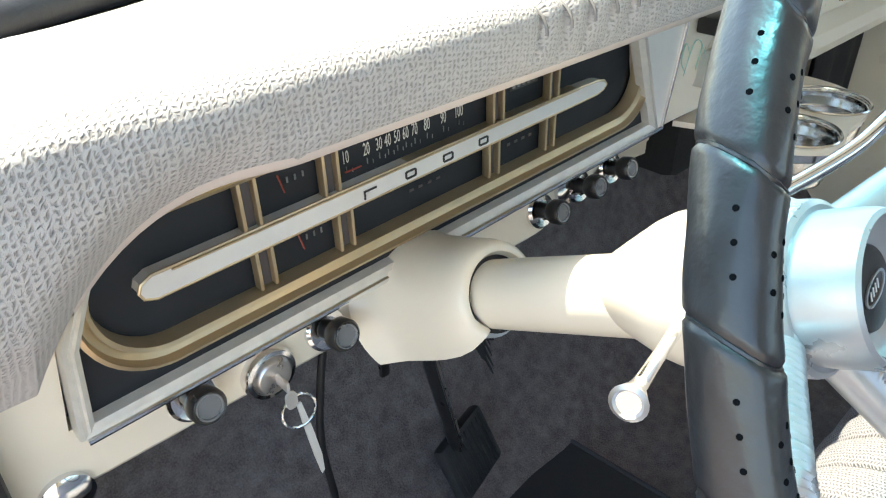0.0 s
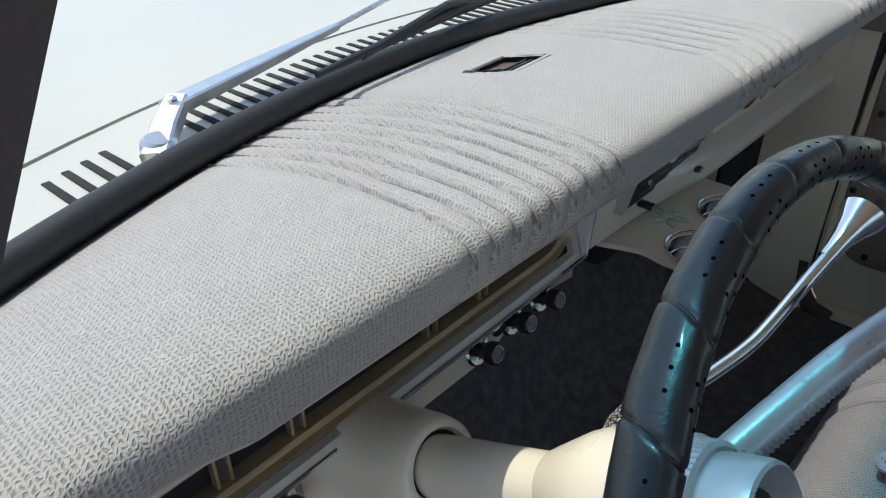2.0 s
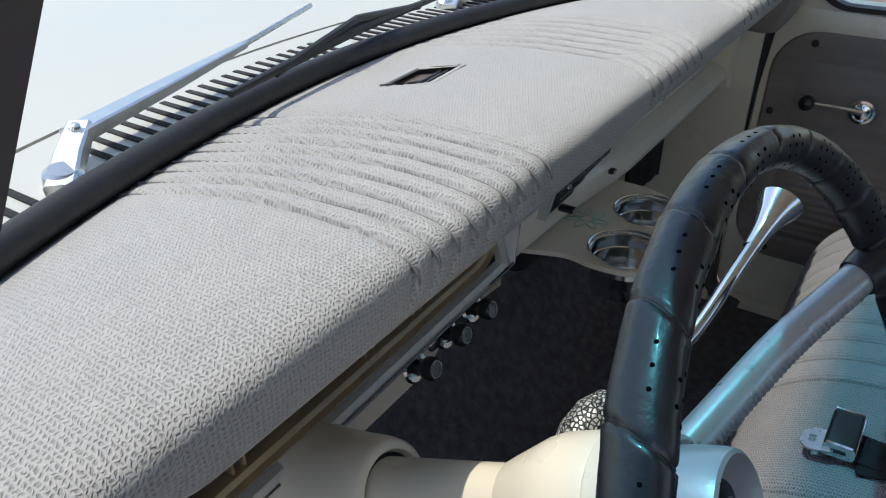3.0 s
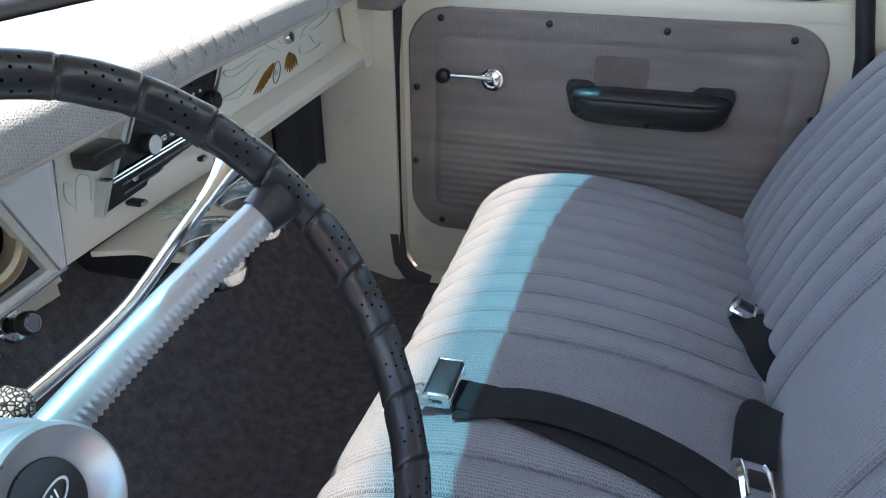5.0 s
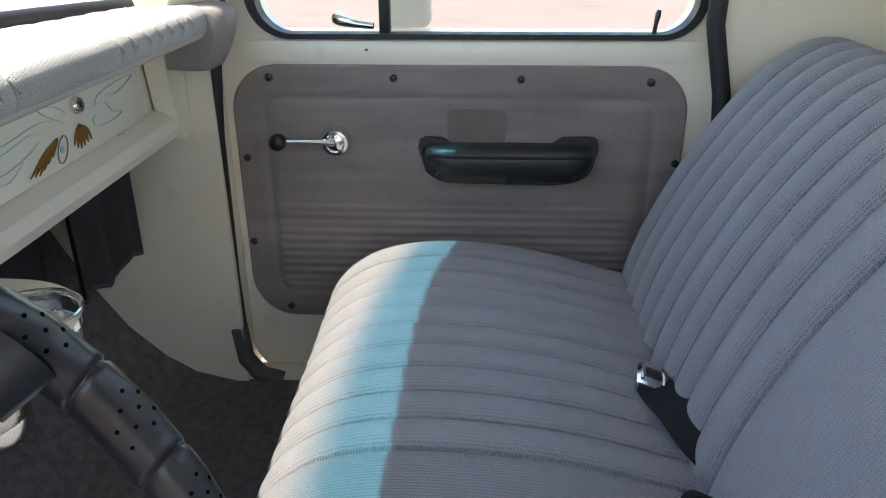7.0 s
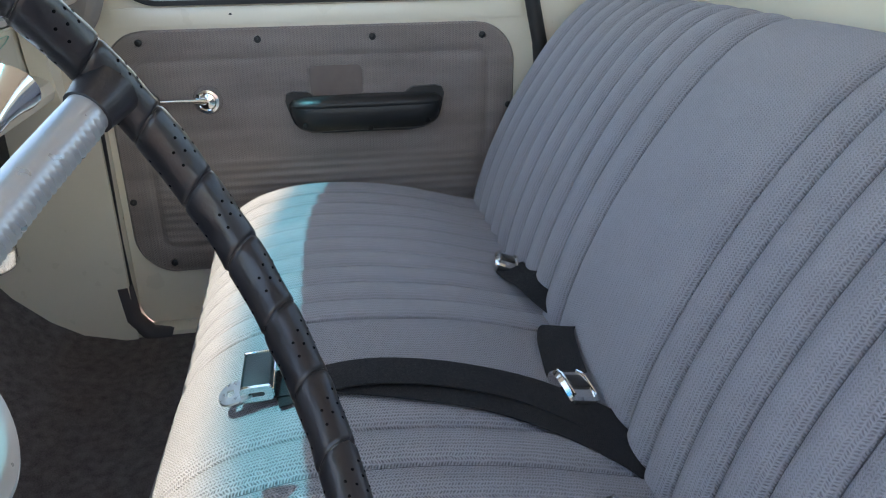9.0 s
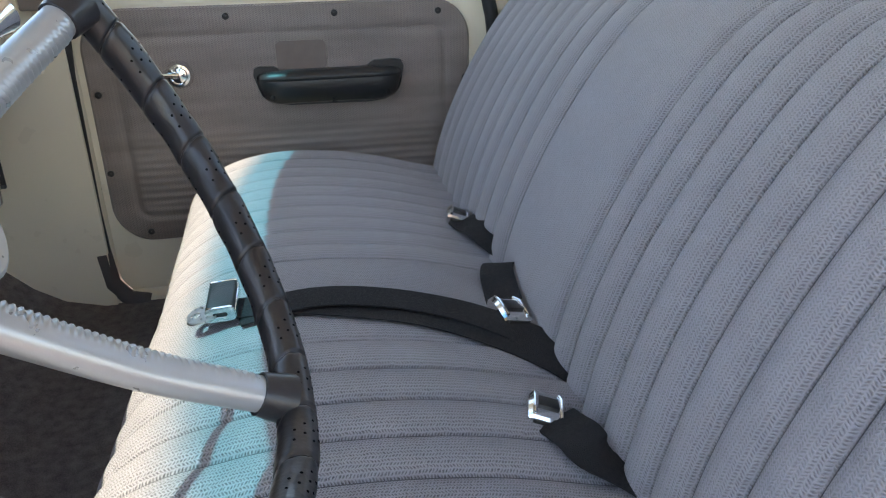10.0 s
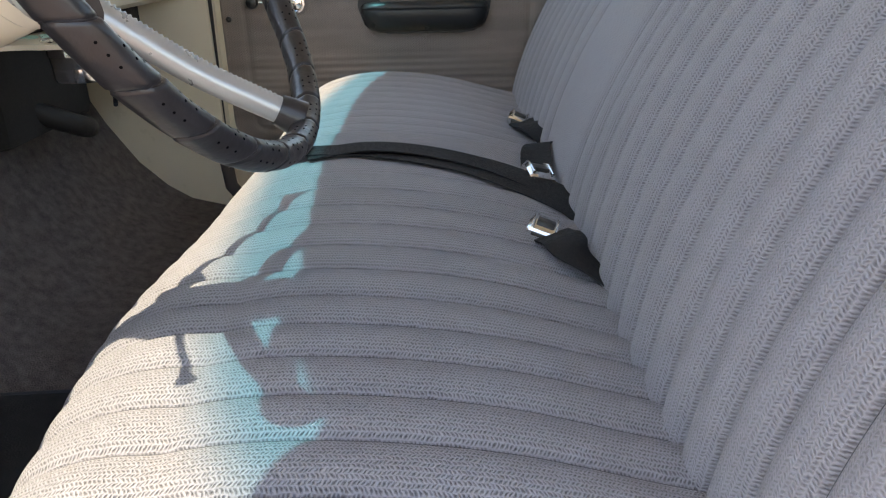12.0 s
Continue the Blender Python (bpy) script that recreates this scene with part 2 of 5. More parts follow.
# ---- mesh building ----
class Geo:
    """A growing mesh: points, faces and, where wanted, a UV pair in metres for each point."""

    def __init__(self):
        self.v, self.f, self.uv = [], [], []

    def add(self, pts, faces, uv=None):
        o = len(self.v)
        self.v += [tuple(p) for p in pts]
        self.uv += uv if uv else [(0.0, 0.0)] * len(pts)
        self.f += [tuple(i + o for i in f) for f in faces]
        return self

    def grid(self, rows, uv=None, wrap=False):
        h, w = len(rows), len(rows[0])
        faces = []
        for i in range(h - 1):
            for j in range(w if wrap else w - 1):
                k = (j + 1) % w
                faces.append((i * w + j, i * w + k, (i + 1) * w + k, (i + 1) * w + j))
        return self.add([p for r in rows for p in r], faces, [q for r in uv for q in r] if uv else None)

    def box(self, centre, size, bevel=0.0, m=None, seg=2):
        bm = bmesh.new()
        bmesh.ops.create_cube(bm, size=1.0, matrix=Matrix.Diagonal((*size, 1)))
        if bevel:
            bmesh.ops.bevel(bm, geom=bm.edges[:], offset=bevel, segments=seg, profile=0.5, affect="EDGES")
        t = Matrix.Translation(centre) @ (m or Matrix())
        bm.verts.index_update()
        self.add([t @ v.co for v in bm.verts], [[v.index for v in f.verts] for f in bm.faces])
        bm.free()
        return self

    def tube(self, path, radius, n=12, closed=False, flat=1.0, up=None):
        pts = [Vector(p) for p in path]
        k = len(pts)
        rad = radius if isinstance(radius, (list, tuple)) else [radius] * k
        rows, side = [], None
        for i, p in enumerate(pts):
            a = pts[(i - 1) % k] if closed or i else p
            b = pts[(i + 1) % k] if closed or i < k - 1 else p
            d = (b - a).normalized()
            if side is None:
                ref = Vector(up) if up else (Vector((0, 0, 1)) if abs(d.z) < 0.9 else Vector((1, 0, 0)))
                side = d.cross(ref).normalized()
            side = (side - d * side.dot(d)).normalized()
            other = side.cross(d)
            rows.append([p + side * (rad[i] * math.cos(2 * math.pi * j / n)) + other * (rad[i] * flat * math.sin(2 * math.pi * j / n)) for j in range(n)])
        if closed:
            rows.append(rows[0])
        self.grid(rows, wrap=True)
        if not closed:
            o = len(self.v) - len(rows) * n
            self.f += [tuple(o + j for j in range(n))[::-1], tuple(o + (len(rows) - 1) * n + j for j in range(n))]
        return self

    def lathe(self, profile, origin, axis, n=36, turn=0.0):
        a = Vector(axis).normalized()
        s = a.cross(Vector((0, 0, 1)) if abs(a.z) < 0.9 else Vector((1, 0, 0))).normalized()
        t = a.cross(s)
        o = Vector(origin)
        rows = [[o + a * h + (s * math.cos(2 * math.pi * j / n + turn) + t * math.sin(2 * math.pi * j / n + turn)) * max(r, 1e-5) for j in range(n)] for r, h in profile]
        return self.grid(rows, wrap=True)

    def prism(self, outline, place, depth):
        """outline: 2D points; place: 2D -> Vector; depth: Vector."""
        k = len(outline)
        a = [Vector(place(*q)) for q in outline]
        d = Vector(depth)
        faces = [tuple(range(k))[::-1], tuple(range(k, 2 * k))] + [(i, (i + 1) % k, k + (i + 1) % k, k + i) for i in range(k)]
        return self.add(a + [p + d for p in a], faces)

    def ribbon(self, a, b):
        """The strip between two lines of equal count."""
        return self.grid([a, b])

    def frame_of(self, outer, inner, place, depth):
        """A flat ring between two outlines of equal count, with a depth."""
        d = Vector(depth)
        o1, i1 = [Vector(place(*q)) for q in outer], [Vector(place(*q)) for q in inner]
        return self.grid([o1, [p + d for p in o1], [p + d for p in i1], i1, o1], wrap=True)


def mesh_of(name, g, mat, smooth=True, angle=38):
    me = bpy.data.meshes.new(name)
    me.from_pydata(g.v, [], g.f)
    if any(q != (0.0, 0.0) for q in g.uv):
        lay = me.uv_layers.new(name="UVMap")
        idx = np.empty(len(me.loops), dtype=np.int32)
        me.loops.foreach_get("vertex_index", idx)
        lay.data.foreach_set("uv", np.array(g.uv, dtype=np.float32)[idx].ravel())
    me.materials.append(mat)
    bm = bmesh.new()
    bm.from_mesh(me)
    bmesh.ops.recalc_face_normals(bm, faces=bm.faces[:])
    bm.to_mesh(me)
    bm.free()
    if smooth:
        me.shade_smooth()
        me.set_sharp_from_angle(angle=radians(angle))
    return me


def stretched(ob, values):
    """Store how far the cloth is pulled open at each point of the mesh."""
    lay = ob.data.attributes.new("stretch", "FLOAT", "POINT")
    lay.data.foreach_set("value", values)
    return ob


def near(c, lines, reach):
    d = min(abs(c - q) for q in lines)
    return math.exp(-(d / reach) ** 2)


def part(name, g, mat, parent=None, label="", smooth=True, angle=38):
    ob = new(name, mesh_of(name, g, mat, smooth, angle))
    if parent is not None:
        ob.parent = parent
    return tagged(ob, label) if label else ob


def thing(name, label, category, group="", at=(0, 0, 0)):
    ob = new(name)
    ob.empty_display_size = 0.05
    return tagged(ob, label, category, group)


def structure(name, g, mat, label, category="", smooth=True, angle=38):
    return tagged(part(name, g, mat, None, "", smooth, angle), label, category or name.split("_")[0], "", "structure")


def curve(pts, n):
    """A smooth line through the points, n steps to each span."""
    p = [Vector(q) for q in pts]
    p = [p[0] * 2 - p[1]] + p + [p[-1] * 2 - p[-2]]
    out = []
    for i in range(1, len(p) - 2):
        for s in range(n):
            t = s / n
            out.append(0.5 * ((2 * p[i]) + (p[i + 1] - p[i - 1]) * t + (2 * p[i - 1] - 5 * p[i] + 4 * p[i + 1] - p[i + 2]) * t * t + (3 * p[i] - p[i - 1] - 3 * p[i + 1] + p[i + 2]) * t ** 3))
    return out + [p[-2]]


def rounded(x0, x1, y0, y1, r, n=6):
    """Outline of a rectangle with rounded corners, anticlockwise; r: one radius or four from the lower left on."""
    rs = r if isinstance(r, (list, tuple)) else [r] * 4
    out = []
    for (cx, cy, a), q in zip(((x0, y0, 180), (x1, y0, 270), (x1, y1, 0), (x0, y1, 90)), rs):
        sx, sy = (1 if cx == x0 else -1), (1 if cy == y0 else -1)
        for k in range(n + 1):
            w = radians(a + 90 * k / n)
            out.append((cx + sx * q + q * math.cos(w), cy + sy * q + q * math.sin(w)))
    return out


def on_x(x):
    return lambda a, b: (x, a, b)


def on_y(y):
    return lambda a, b: (a, y, b)


def along_x(profile, x0, x1, g=None):
    """A closed (y, z) profile carried along x."""
    return (g or Geo()).prism(profile, lambda a, b: (x0, a, b), (x1 - x0, 0, 0))


def screen_base(x):
    return 0.172 - 0.40 * x * x


def header(x):
    return -0.122 - 0.07 * x * x - 0.86 * min(abs(x), 0.70) ** 6


HEAD_Z = 1.155

# ---- ground and body of the truck ----
structure("ground", Geo().grid([[(x, y, -0.56) for x in (-300, -40, -8, 0, 8, 40, 300)] for y in (-300, -40, -8, 0, 8, 40, 300)]), M_DIRT, "pale tan sunlit gravel ground", "ground")

FLOOR = [(-1.06, 0.11), (-0.05, 0.11), (0.02, 0.128), (0.07, 0.16), (0.125, 0.215), (0.18, 0.30), (0.23, 0.40), (0.29, 0.52), (0.33, 0.66)]
g = along_x(FLOOR + [(0.36, 0.66), (0.32, 0.50), (0.20, 0.28), (0.10, 0.12), (0.0, 0.07), (-1.06, 0.07)], -0.76, 0.76)
structure("floor", g, M_CARPET, "charcoal loop carpet on cab floor and toe board", "floor", angle=50)

def rear_pane():
    return Geo().prism(rounded(-0.555, 0.555, 0.835, 1.105, 0.06, 8), on_y(-1.09), (0, 0.004, 0))


# cab back wall, quarter panels, roof
g = Geo().frame_of(rounded(-0.80, 0.80, 0.08, 1.20, 0.02, 8), rounded(-0.55, 0.55, 0.84, 1.10, 0.06, 8), on_y(-1.065), (0, -0.05, 0))
structure("wall_rear", g, M_CREAM, "cream painted steel back wall of the cab", "wall")
g = Geo()
xs = [-0.80 + 0.05 * i for i in range(33)]
lo = [[(x, header(x) + (y + 1.115) * 0.0 if y > -0.5 else y, HEAD_Z + 0.0 if y > -0.5 else HEAD_Z + 0.03) for x in xs] for y in (0.0, -0.6, -1.115)]
hi = [[(x, y, z + 0.045) for x, y, z in r] for r in lo]
g.grid(lo).grid(hi).grid([lo[0], hi[0]]).grid([lo[2], hi[2]])
g.grid([[r[0] for r in lo], [r[0] for r in hi]]).grid([[r[-1] for r in lo], [r[-1] for r in hi]])
structure("ceiling", g, M_CREAM, "cream painted steel cab roof", "ceiling")

for s, nm in ((1, "wall_quarter_right"), (-1, "wall_quarter_left")):
    g = Geo().prism([(-1.07, 0.10), (-0.835, 0.10), (-0.835, 0.58), (-0.80, 0.74), (-0.80, 1.16), (-1.07, 1.16)], on_x(0.745 * s), (0.05 * s, 0, 0))
    structure(nm, g, M_CREAM, "cream painted cab corner panel behind the door", "wall")
    # windscreen pillars; the left one's black stands for rubber trim and shade
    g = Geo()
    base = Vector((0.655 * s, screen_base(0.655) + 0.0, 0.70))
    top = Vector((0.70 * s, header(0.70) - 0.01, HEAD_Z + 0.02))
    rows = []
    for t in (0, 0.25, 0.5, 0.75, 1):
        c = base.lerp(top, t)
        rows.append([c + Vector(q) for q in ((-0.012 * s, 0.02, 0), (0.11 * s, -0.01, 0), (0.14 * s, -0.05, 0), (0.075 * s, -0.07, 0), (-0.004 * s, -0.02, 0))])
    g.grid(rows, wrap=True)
    structure("pillar_right" if s > 0 else "pillar_left", g, M_CREAM if s > 0 else M_RUBBER, "cream windscreen pillar" if s > 0 else "windscreen pillar, black for its rubber trim and its shade", "pillar")

# kick panels below the dash ends
for s, nm in ((1, "wall_kick_right"), (-1, "wall_kick_left")):
    g = Geo().prism([(-0.071, 0.105), (0.36, 0.105), (0.36, 0.745), (-0.071, 0.745)], on_x(0.725 * s), (0.13 * s, 0, 0))
    structure(nm, g, M_CREAM, "cream painted kick panel beside the footwell", "wall")
g = Geo().box((0.725 + 0.03, -0.42, 0.085), (0.05, 0.80, 0.07), 0.012)
structure("trim_sill", g, M_CREAM, "cream painted door sill", "sill")
structure("trim_sill_left", Geo().box((-0.755, -0.42, 0.085), (0.05, 0.80, 0.07), 0.012), M_CREAM, "cream painted door sill", "sill")

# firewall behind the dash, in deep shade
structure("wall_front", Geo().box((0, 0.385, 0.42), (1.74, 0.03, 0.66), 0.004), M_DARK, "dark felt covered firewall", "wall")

def bonnet_edge(x):
    return 0.285 - 0.38 * x * x


# cowl, bonnet and wings seen through the windscreen
g = Geo()
rows = []
for t in (-0.12, 0.0, 0.35, 0.7, 1.0, 1.02, 1.6):
    rows.append([(x * 1.06, (screen_base(x * 1.06) + 0.024) * (1 - t) + bonnet_edge(x * 1.06) * t, 0.748 + 0.002 * t - 0.02 * (abs(x * 1.06) / 0.8) ** 4 - (0.022 if t > 1.0 else 0.0)) for x in xs])
g.grid(rows).grid([[(x, y, z - 0.02) for x, y, z in r] for r in rows])
structure("cowl", g, M_WHITE, "white painted cowl panel under the windscreen", "cowl")
bonnet = thing("bonnet", "large white painted bonnet in full sun", "bonnet")
g = Geo()
rows = []
for k in range(9):
    t = k / 8
    rows.append([(x * (1.08 + 0.10 * t), bonnet_edge(x * 1.08) * (1 - t) + 0.285 * t + 0.003 + 1.25 * t, 0.751 + 0.028 * math.sin(t * 1.6) - 0.05 * t * t - 0.02 * (abs(x) / 0.8) ** 4 + 0.012 * min(1.0, 4 * t) * math.exp(-((abs(x) - 0.42) / 0.05) ** 2)) for x in xs])
g.grid(rows).grid([[(x, y, z - 0.03) for x, y, z in r] for r in rows]).grid([rows[0], [(x, y + 0.004, z - 0.03) for x, y, z in rows[0]]])
part("panel", g, M_WHITE, bonnet)
g = Geo()
for s in (-1, 1):
    rows = []
    for k in range(7):
        t = k / 6
        rows.append([((0.80 + 0.10 * t + d) * s, 0.20 + 1.25 * t, z) for d, z in ((0.0, 0.70), (0.06, 0.70), (0.13, 0.66), (0.16, 0.5), (0.16, 0.2))])
    g.grid(rows)
structure("wings", g, M_WHITE, "white painted front wings of the truck", "wing")

# cowl air slots: thin dark boxes on the panel, coloured as shaded openings
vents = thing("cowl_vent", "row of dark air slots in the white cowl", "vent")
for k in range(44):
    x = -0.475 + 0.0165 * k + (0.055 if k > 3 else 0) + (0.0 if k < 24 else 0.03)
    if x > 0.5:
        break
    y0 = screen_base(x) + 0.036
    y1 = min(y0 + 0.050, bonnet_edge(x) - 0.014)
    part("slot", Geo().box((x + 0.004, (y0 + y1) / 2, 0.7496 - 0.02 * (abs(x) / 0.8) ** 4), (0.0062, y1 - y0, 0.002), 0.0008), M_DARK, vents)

# windscreen, rubber seal
g = Geo()
rows = []
ws = [-0.655 + 1.31 * i / 30 for i in range(31)]
for k in range(9):
    t = k / 8
    rows.append([(x * (1 + 0.06 * t), (screen_base(x) + 0.02) * (1 - t) + (header(x * 1.06) - 0.010) * t + 0.012 * math.sin(math.pi * t), 0.755 + (HEAD_Z + 0.012 - 0.755) * t) for x in ws])
g.grid(rows)
pane = structure("window_1", g, M_WIND, "curved windscreen with a blue tinted top band", "window")
seal = [(x, screen_base(x) + 0.0145, 0.751) for x in [-0.67 + 1.34 * i / 40 for i in range(41)]]
structure("trim_screen_seal", Geo().tube(seal, 0.0112, 12, flat=1.0), M_RUBBER, "black rubber windscreen seal", "seal")

structure("window_3", rear_pane(), M_PANE, "clear rear window in the cab back wall", "window")
def folded(path, widths, heights, up=(0, 0, 1)):
    """A folded sheet arm: flat top, chamfered edges, straight sides."""
    pts, rows = [Vector(p) for p in path], []
    for i, p in enumerate(pts):
        d = (pts[min(i + 1, len(pts) - 1)] - pts[max(i - 1, 0)]).normalized()
        side = d.cross(Vector(up)).normalized()
        top = side.cross(d)
        w, h = widths[i], heights[i]
        rows.append([p + side * (a * w) + top * (b * h) for a, b in ((-1, -1), (1, -1), (1, 0.75), (0.8, 1), (-0.8, 1), (-1, 0.75))])
    g = Geo().grid(rows, wrap=True)
    return g.add(rows[0], [tuple(range(6))]).add(rows[-1], [tuple(range(6))])


# wipers
for pivot, tip, ax in (((-0.398, 0.148, 0.748), (-0.02, 0.265, 0.782), 0), ((0.20, 0.235, 0.745), (0.60, 0.13, 0.765), 1)):
    w = thing("windscreen_wiper", "silver windscreen wiper arm with a black blade", "wiper", "wipers")
    p, q = Vector(pivot), Vector(tip)
    d = (q - p).normalized()
    part("spindle", Geo().lathe([(0, 0.0), (0.013, 0.0), (0.013, 0.016), (0.009, 0.020), (0, 0.020)], p - Vector((0, 0, 0.004)), (0, -0.2, 1), 18), M_STEEL, w)
    elbow = p + (Vector((0.036, 0.029, 0.022)) if ax == 0 else Vector((0.040, -0.014, 0.018)))
    part("knuckle", folded([p + Vector((-0.010, -0.014, 0.004)), p.lerp(elbow, 0.45) + Vector((0, 0, 0.004)), elbow + (elbow - p) * 0.12], [0.0100, 0.0095, 0.0085], [0.007, 0.0065, 0.005]), M_ALU, w, angle=20)
    part("rivet", Geo().lathe([(0, 0), (0.004, 0), (0.003, 0.003), (0, 0.004)], elbow + Vector((-0.004, -0.004, 0.005)), (0, -0.4, 1), 12), M_CHROME, w)
    part("arm", folded([elbow - (q - elbow) * 0.02, elbow.lerp(q, 0.3), elbow.lerp(q, 0.62)], [0.0100, 0.0080, 0.0035], [0.0050, 0.0040, 0.0026]), M_ALU, w, angle=20)
    part("rod", Geo().tube([elbow.lerp(q, 0.6), q + Vector((0, 0, 0.004))], 0.0028, 8), M_STEEL, w)
    b0, b1 = p.lerp(q, 0.55) + Vector((0, -0.035, 0.015)), q + (q - p) * 0.35 + Vector((0, -0.02, 0.02))
    if ax == 0:
        b0, b1 = Vector((-0.249, 0.146, 0.772)), Vector((0.16, 0.215, 0.772))
    part("blade", Geo().tube([b0, b0.lerp(b1, 0.5) + Vector((0, 0, 0.006)), b1], [0.003, 0.006, 0.003], 8), M_RUBBER, w)
    part("bridge", Geo().tube([b0.lerp(b1, 0.15), b0.lerp(b1, 0.5) + Vector((0, 0, 0.016)), b0.lerp(b1, 0.85)], 0.004, 8), M_RUBBER, w)


# ---- dashboard ----
dash = thing("dashboard", "cream steel dashboard with a light grey knitted pad", "dashboard")
# seams of the three pleated stretches, where they pass over the front edge
PADS = [([-0.341 + 0.0217 * k for k in range(9)], 0.005, 1.75, -0.03), ([0.057 + 0.026 * k for k in range(7)], 0.033, 1.6, -0.005), ([0.405 + 0.0345 * k for k in range(7)], 0.033, 1.6, -0.005)]


def lip(x):
    if x < -0.51:
        t = (-0.51 - x) / 0.11
        return 0.6995 - 0.0775 * min(1.0, t) ** 2.6
    return 0.6995 + 0.0065 * min(1.0, max(0.0, (x + 0.05) / 0.15))


def pad_profile(x):
    yb, zl = screen_base(x) + 0.004, lip(x)
    drop = 0.016 * max(0.0, (-0.56 - x) / 0.10) ** 2 if x < -0.56 else 0.0
    yl = -0.072 + (0.03 * min(1, (-0.5 - x) / 0.12) if x < -0.5 else 0)
    return [(yb + 0.035, 0.730 - drop), (yb + 0.01, 0.736 - drop), (yb - 0.008, 0.7440 - drop), (0.5 * yb, 0.751 - drop), (0.12 * yb - 0.02, 0.7525 - drop), (-0.064, 0.7525 - drop), (-0.0890, 0.7502 - drop),
            (-0.0988, 0.7425 - drop), (-0.0996, 0.5 * (0.758 + zl) - drop), (yl - 0.0258, zl + 0.0135), (yl - 0.0165, zl + 0.0045), (yl, zl), (yl + 0.03, zl - 0.003), (-0.005, zl + 0.002)]


def pleat_shift(y, z, front, rear, knee):
    """How far a pleat strays from its place on the front edge: swept aside towards the windscreen, and along the front face below the edge."""
    s = min(1.0, max(0.0, (y + 0.092) / 0.062))
    t = min(1.3, max(0.0, (0.738 - z) / 0.036))
    return front * s * (2 - s) - rear * max(0.0, y - knee) ** 2 - 0.020 * t * t


def pleat(c, lines, crest=1.0, flat=0.42):
    """Fall of the cloth at place c beside or between the seams: 0 on the crown of a roll, 1 in a seam."""
    if c <= lines[0] or c >= lines[-1]:
        return math.exp(-(lines[0] - c if c < lines[0] else c - lines[-1]) / 0.005)
    k = bisect(lines, c)
    a, b = lines[k - 1], lines[k]
    if b - a > 0.09:
        return math.exp(-(c - a) / 0.008) + math.exp(-(b - c) / 0.008)
    return 1.0 - math.sin(math.pi * ((c - a) / (b - a)) ** crest) ** flat


def bisect(lines, c):
    k = 0
    while k < len(lines) and lines[k] < c:
        k += 1
    return k


def brow_geo():
    rows = []
    for i in range(161):
        x = -0.598 + 1.258 * i / 160
        pr = curve([(0, y, z) for y, z in pad_profile(x)], 5)
        row = []
        for j in range(46, 57):
            q, r = pr[j - 1], pr[j + 1]
            nrm = Vector((0, -(r - q).z, (r - q).y)).normalized() * -1
            row.append(Vector((x, pr[j].y, pr[j].z)) + nrm * 0.0012 * min(1.0, (j - 46) / 3))
        rows.append(row)
    return Geo().grid(rows)


VENT = [(-0.110, 0.101), (-0.080, 0.067), (-0.014, 0.073), (-0.048, 0.106)]


def in_vent(x, y, out=0.0):
    for k in range(4):
        (a, b), (c, d) = VENT[k], VENT[(k + 1) % 4]
        if ((c - a) * (y - b) - (d - b) * (x - a)) / math.hypot(c - a, d - b) < -out:
            return False
    return True


def pad_geo():
    g = Geo()
    nx, rows, uvs, pulls = 1700, [], [], []
    for i in range(nx + 1):
        x = -0.655 + 1.365 * i / nx
        pr = curve([(0, y, z) for y, z in pad_profile(x)], 9)
        m = len(pr)
        s, row, uv = 0.0, [], []
        for j, p in enumerate(pr):
            if j:
                s += (p - pr[j - 1]).length
            fall = 0.0
            pull = 0.35 + 0.55 * min(1.0, max(0.0, -p.y / 0.085)) ** 2
            for lines, front, rear, knee in PADS:
                c = x - pleat_shift(p.y, p.z, front, rear, knee)
                if lines[0] - 0.03 < c < lines[-1] + 0.03:
                    fall += pleat(c, lines, 0.62, 0.72)
                    pull = max(0.8 * pull, 0.75 * near(c + 0.003, lines, 0.0055))
            q, r = pr[max(0, j - 1)], pr[min(m - 1, j + 1)]
            nrm = Vector((0, -(r - q).z, (r - q).y)).normalized() * -1
            fade = min(1.0, max(0.0, 1 - (j - m * 0.56) / (m * 0.16))) * min(1.0, max(0.0, (j - 14) / 12))
            wave = 0.0016 * noise.noise((x * 9, p.y * 9, 3.0)) + 0.0007 * noise.noise((x * 34, p.y * 34, 8.0))
            row.append(Vector((x, p.y, p.z)) + nrm * (wave - 0.0068 * fall) * fade)
            uv.append((x, s))
            pulls.append(pull if p.y < 0.09 else 0.3 * pull)
        rows.append(row)
        uvs.append(uv)
    g.grid(rows, uvs)
    # the demister opening goes through the pad
    keep = []
    for f in g.f:
        c = sum((g.v[k][0] for k in f)) / 4, sum((g.v[k][1] for k in f)) / 4, sum((g.v[k][2] for k in f)) / 4
        if not (c[2] > 0.74 and in_vent(c[0], c[1])):
            keep.append(f)
    g.f = keep
    for k in (0, -1):
        g.add(rows[k], [tuple(range(m))], uvs[k])
    return g, pulls + [0.5] * (2 * m)


def pad_seam(c, front, rear, knee):
    """A dark line down one seam of the pad, drawn for the narrow shadow there."""
    path = []
    pr = curve([(0, y, z) for y, z in pad_profile(c)], 9)
    m = len(pr)
    for j in range(18, int(m * 0.58)):
        p = pr[j]
        path.append((c + pleat_shift(p.y, p.z, front, rear, knee), p.y, p.z - 0.0066 * min(1.0, (j - 14) / 12)))
    return Geo().tube(path, 0.0010, 5)


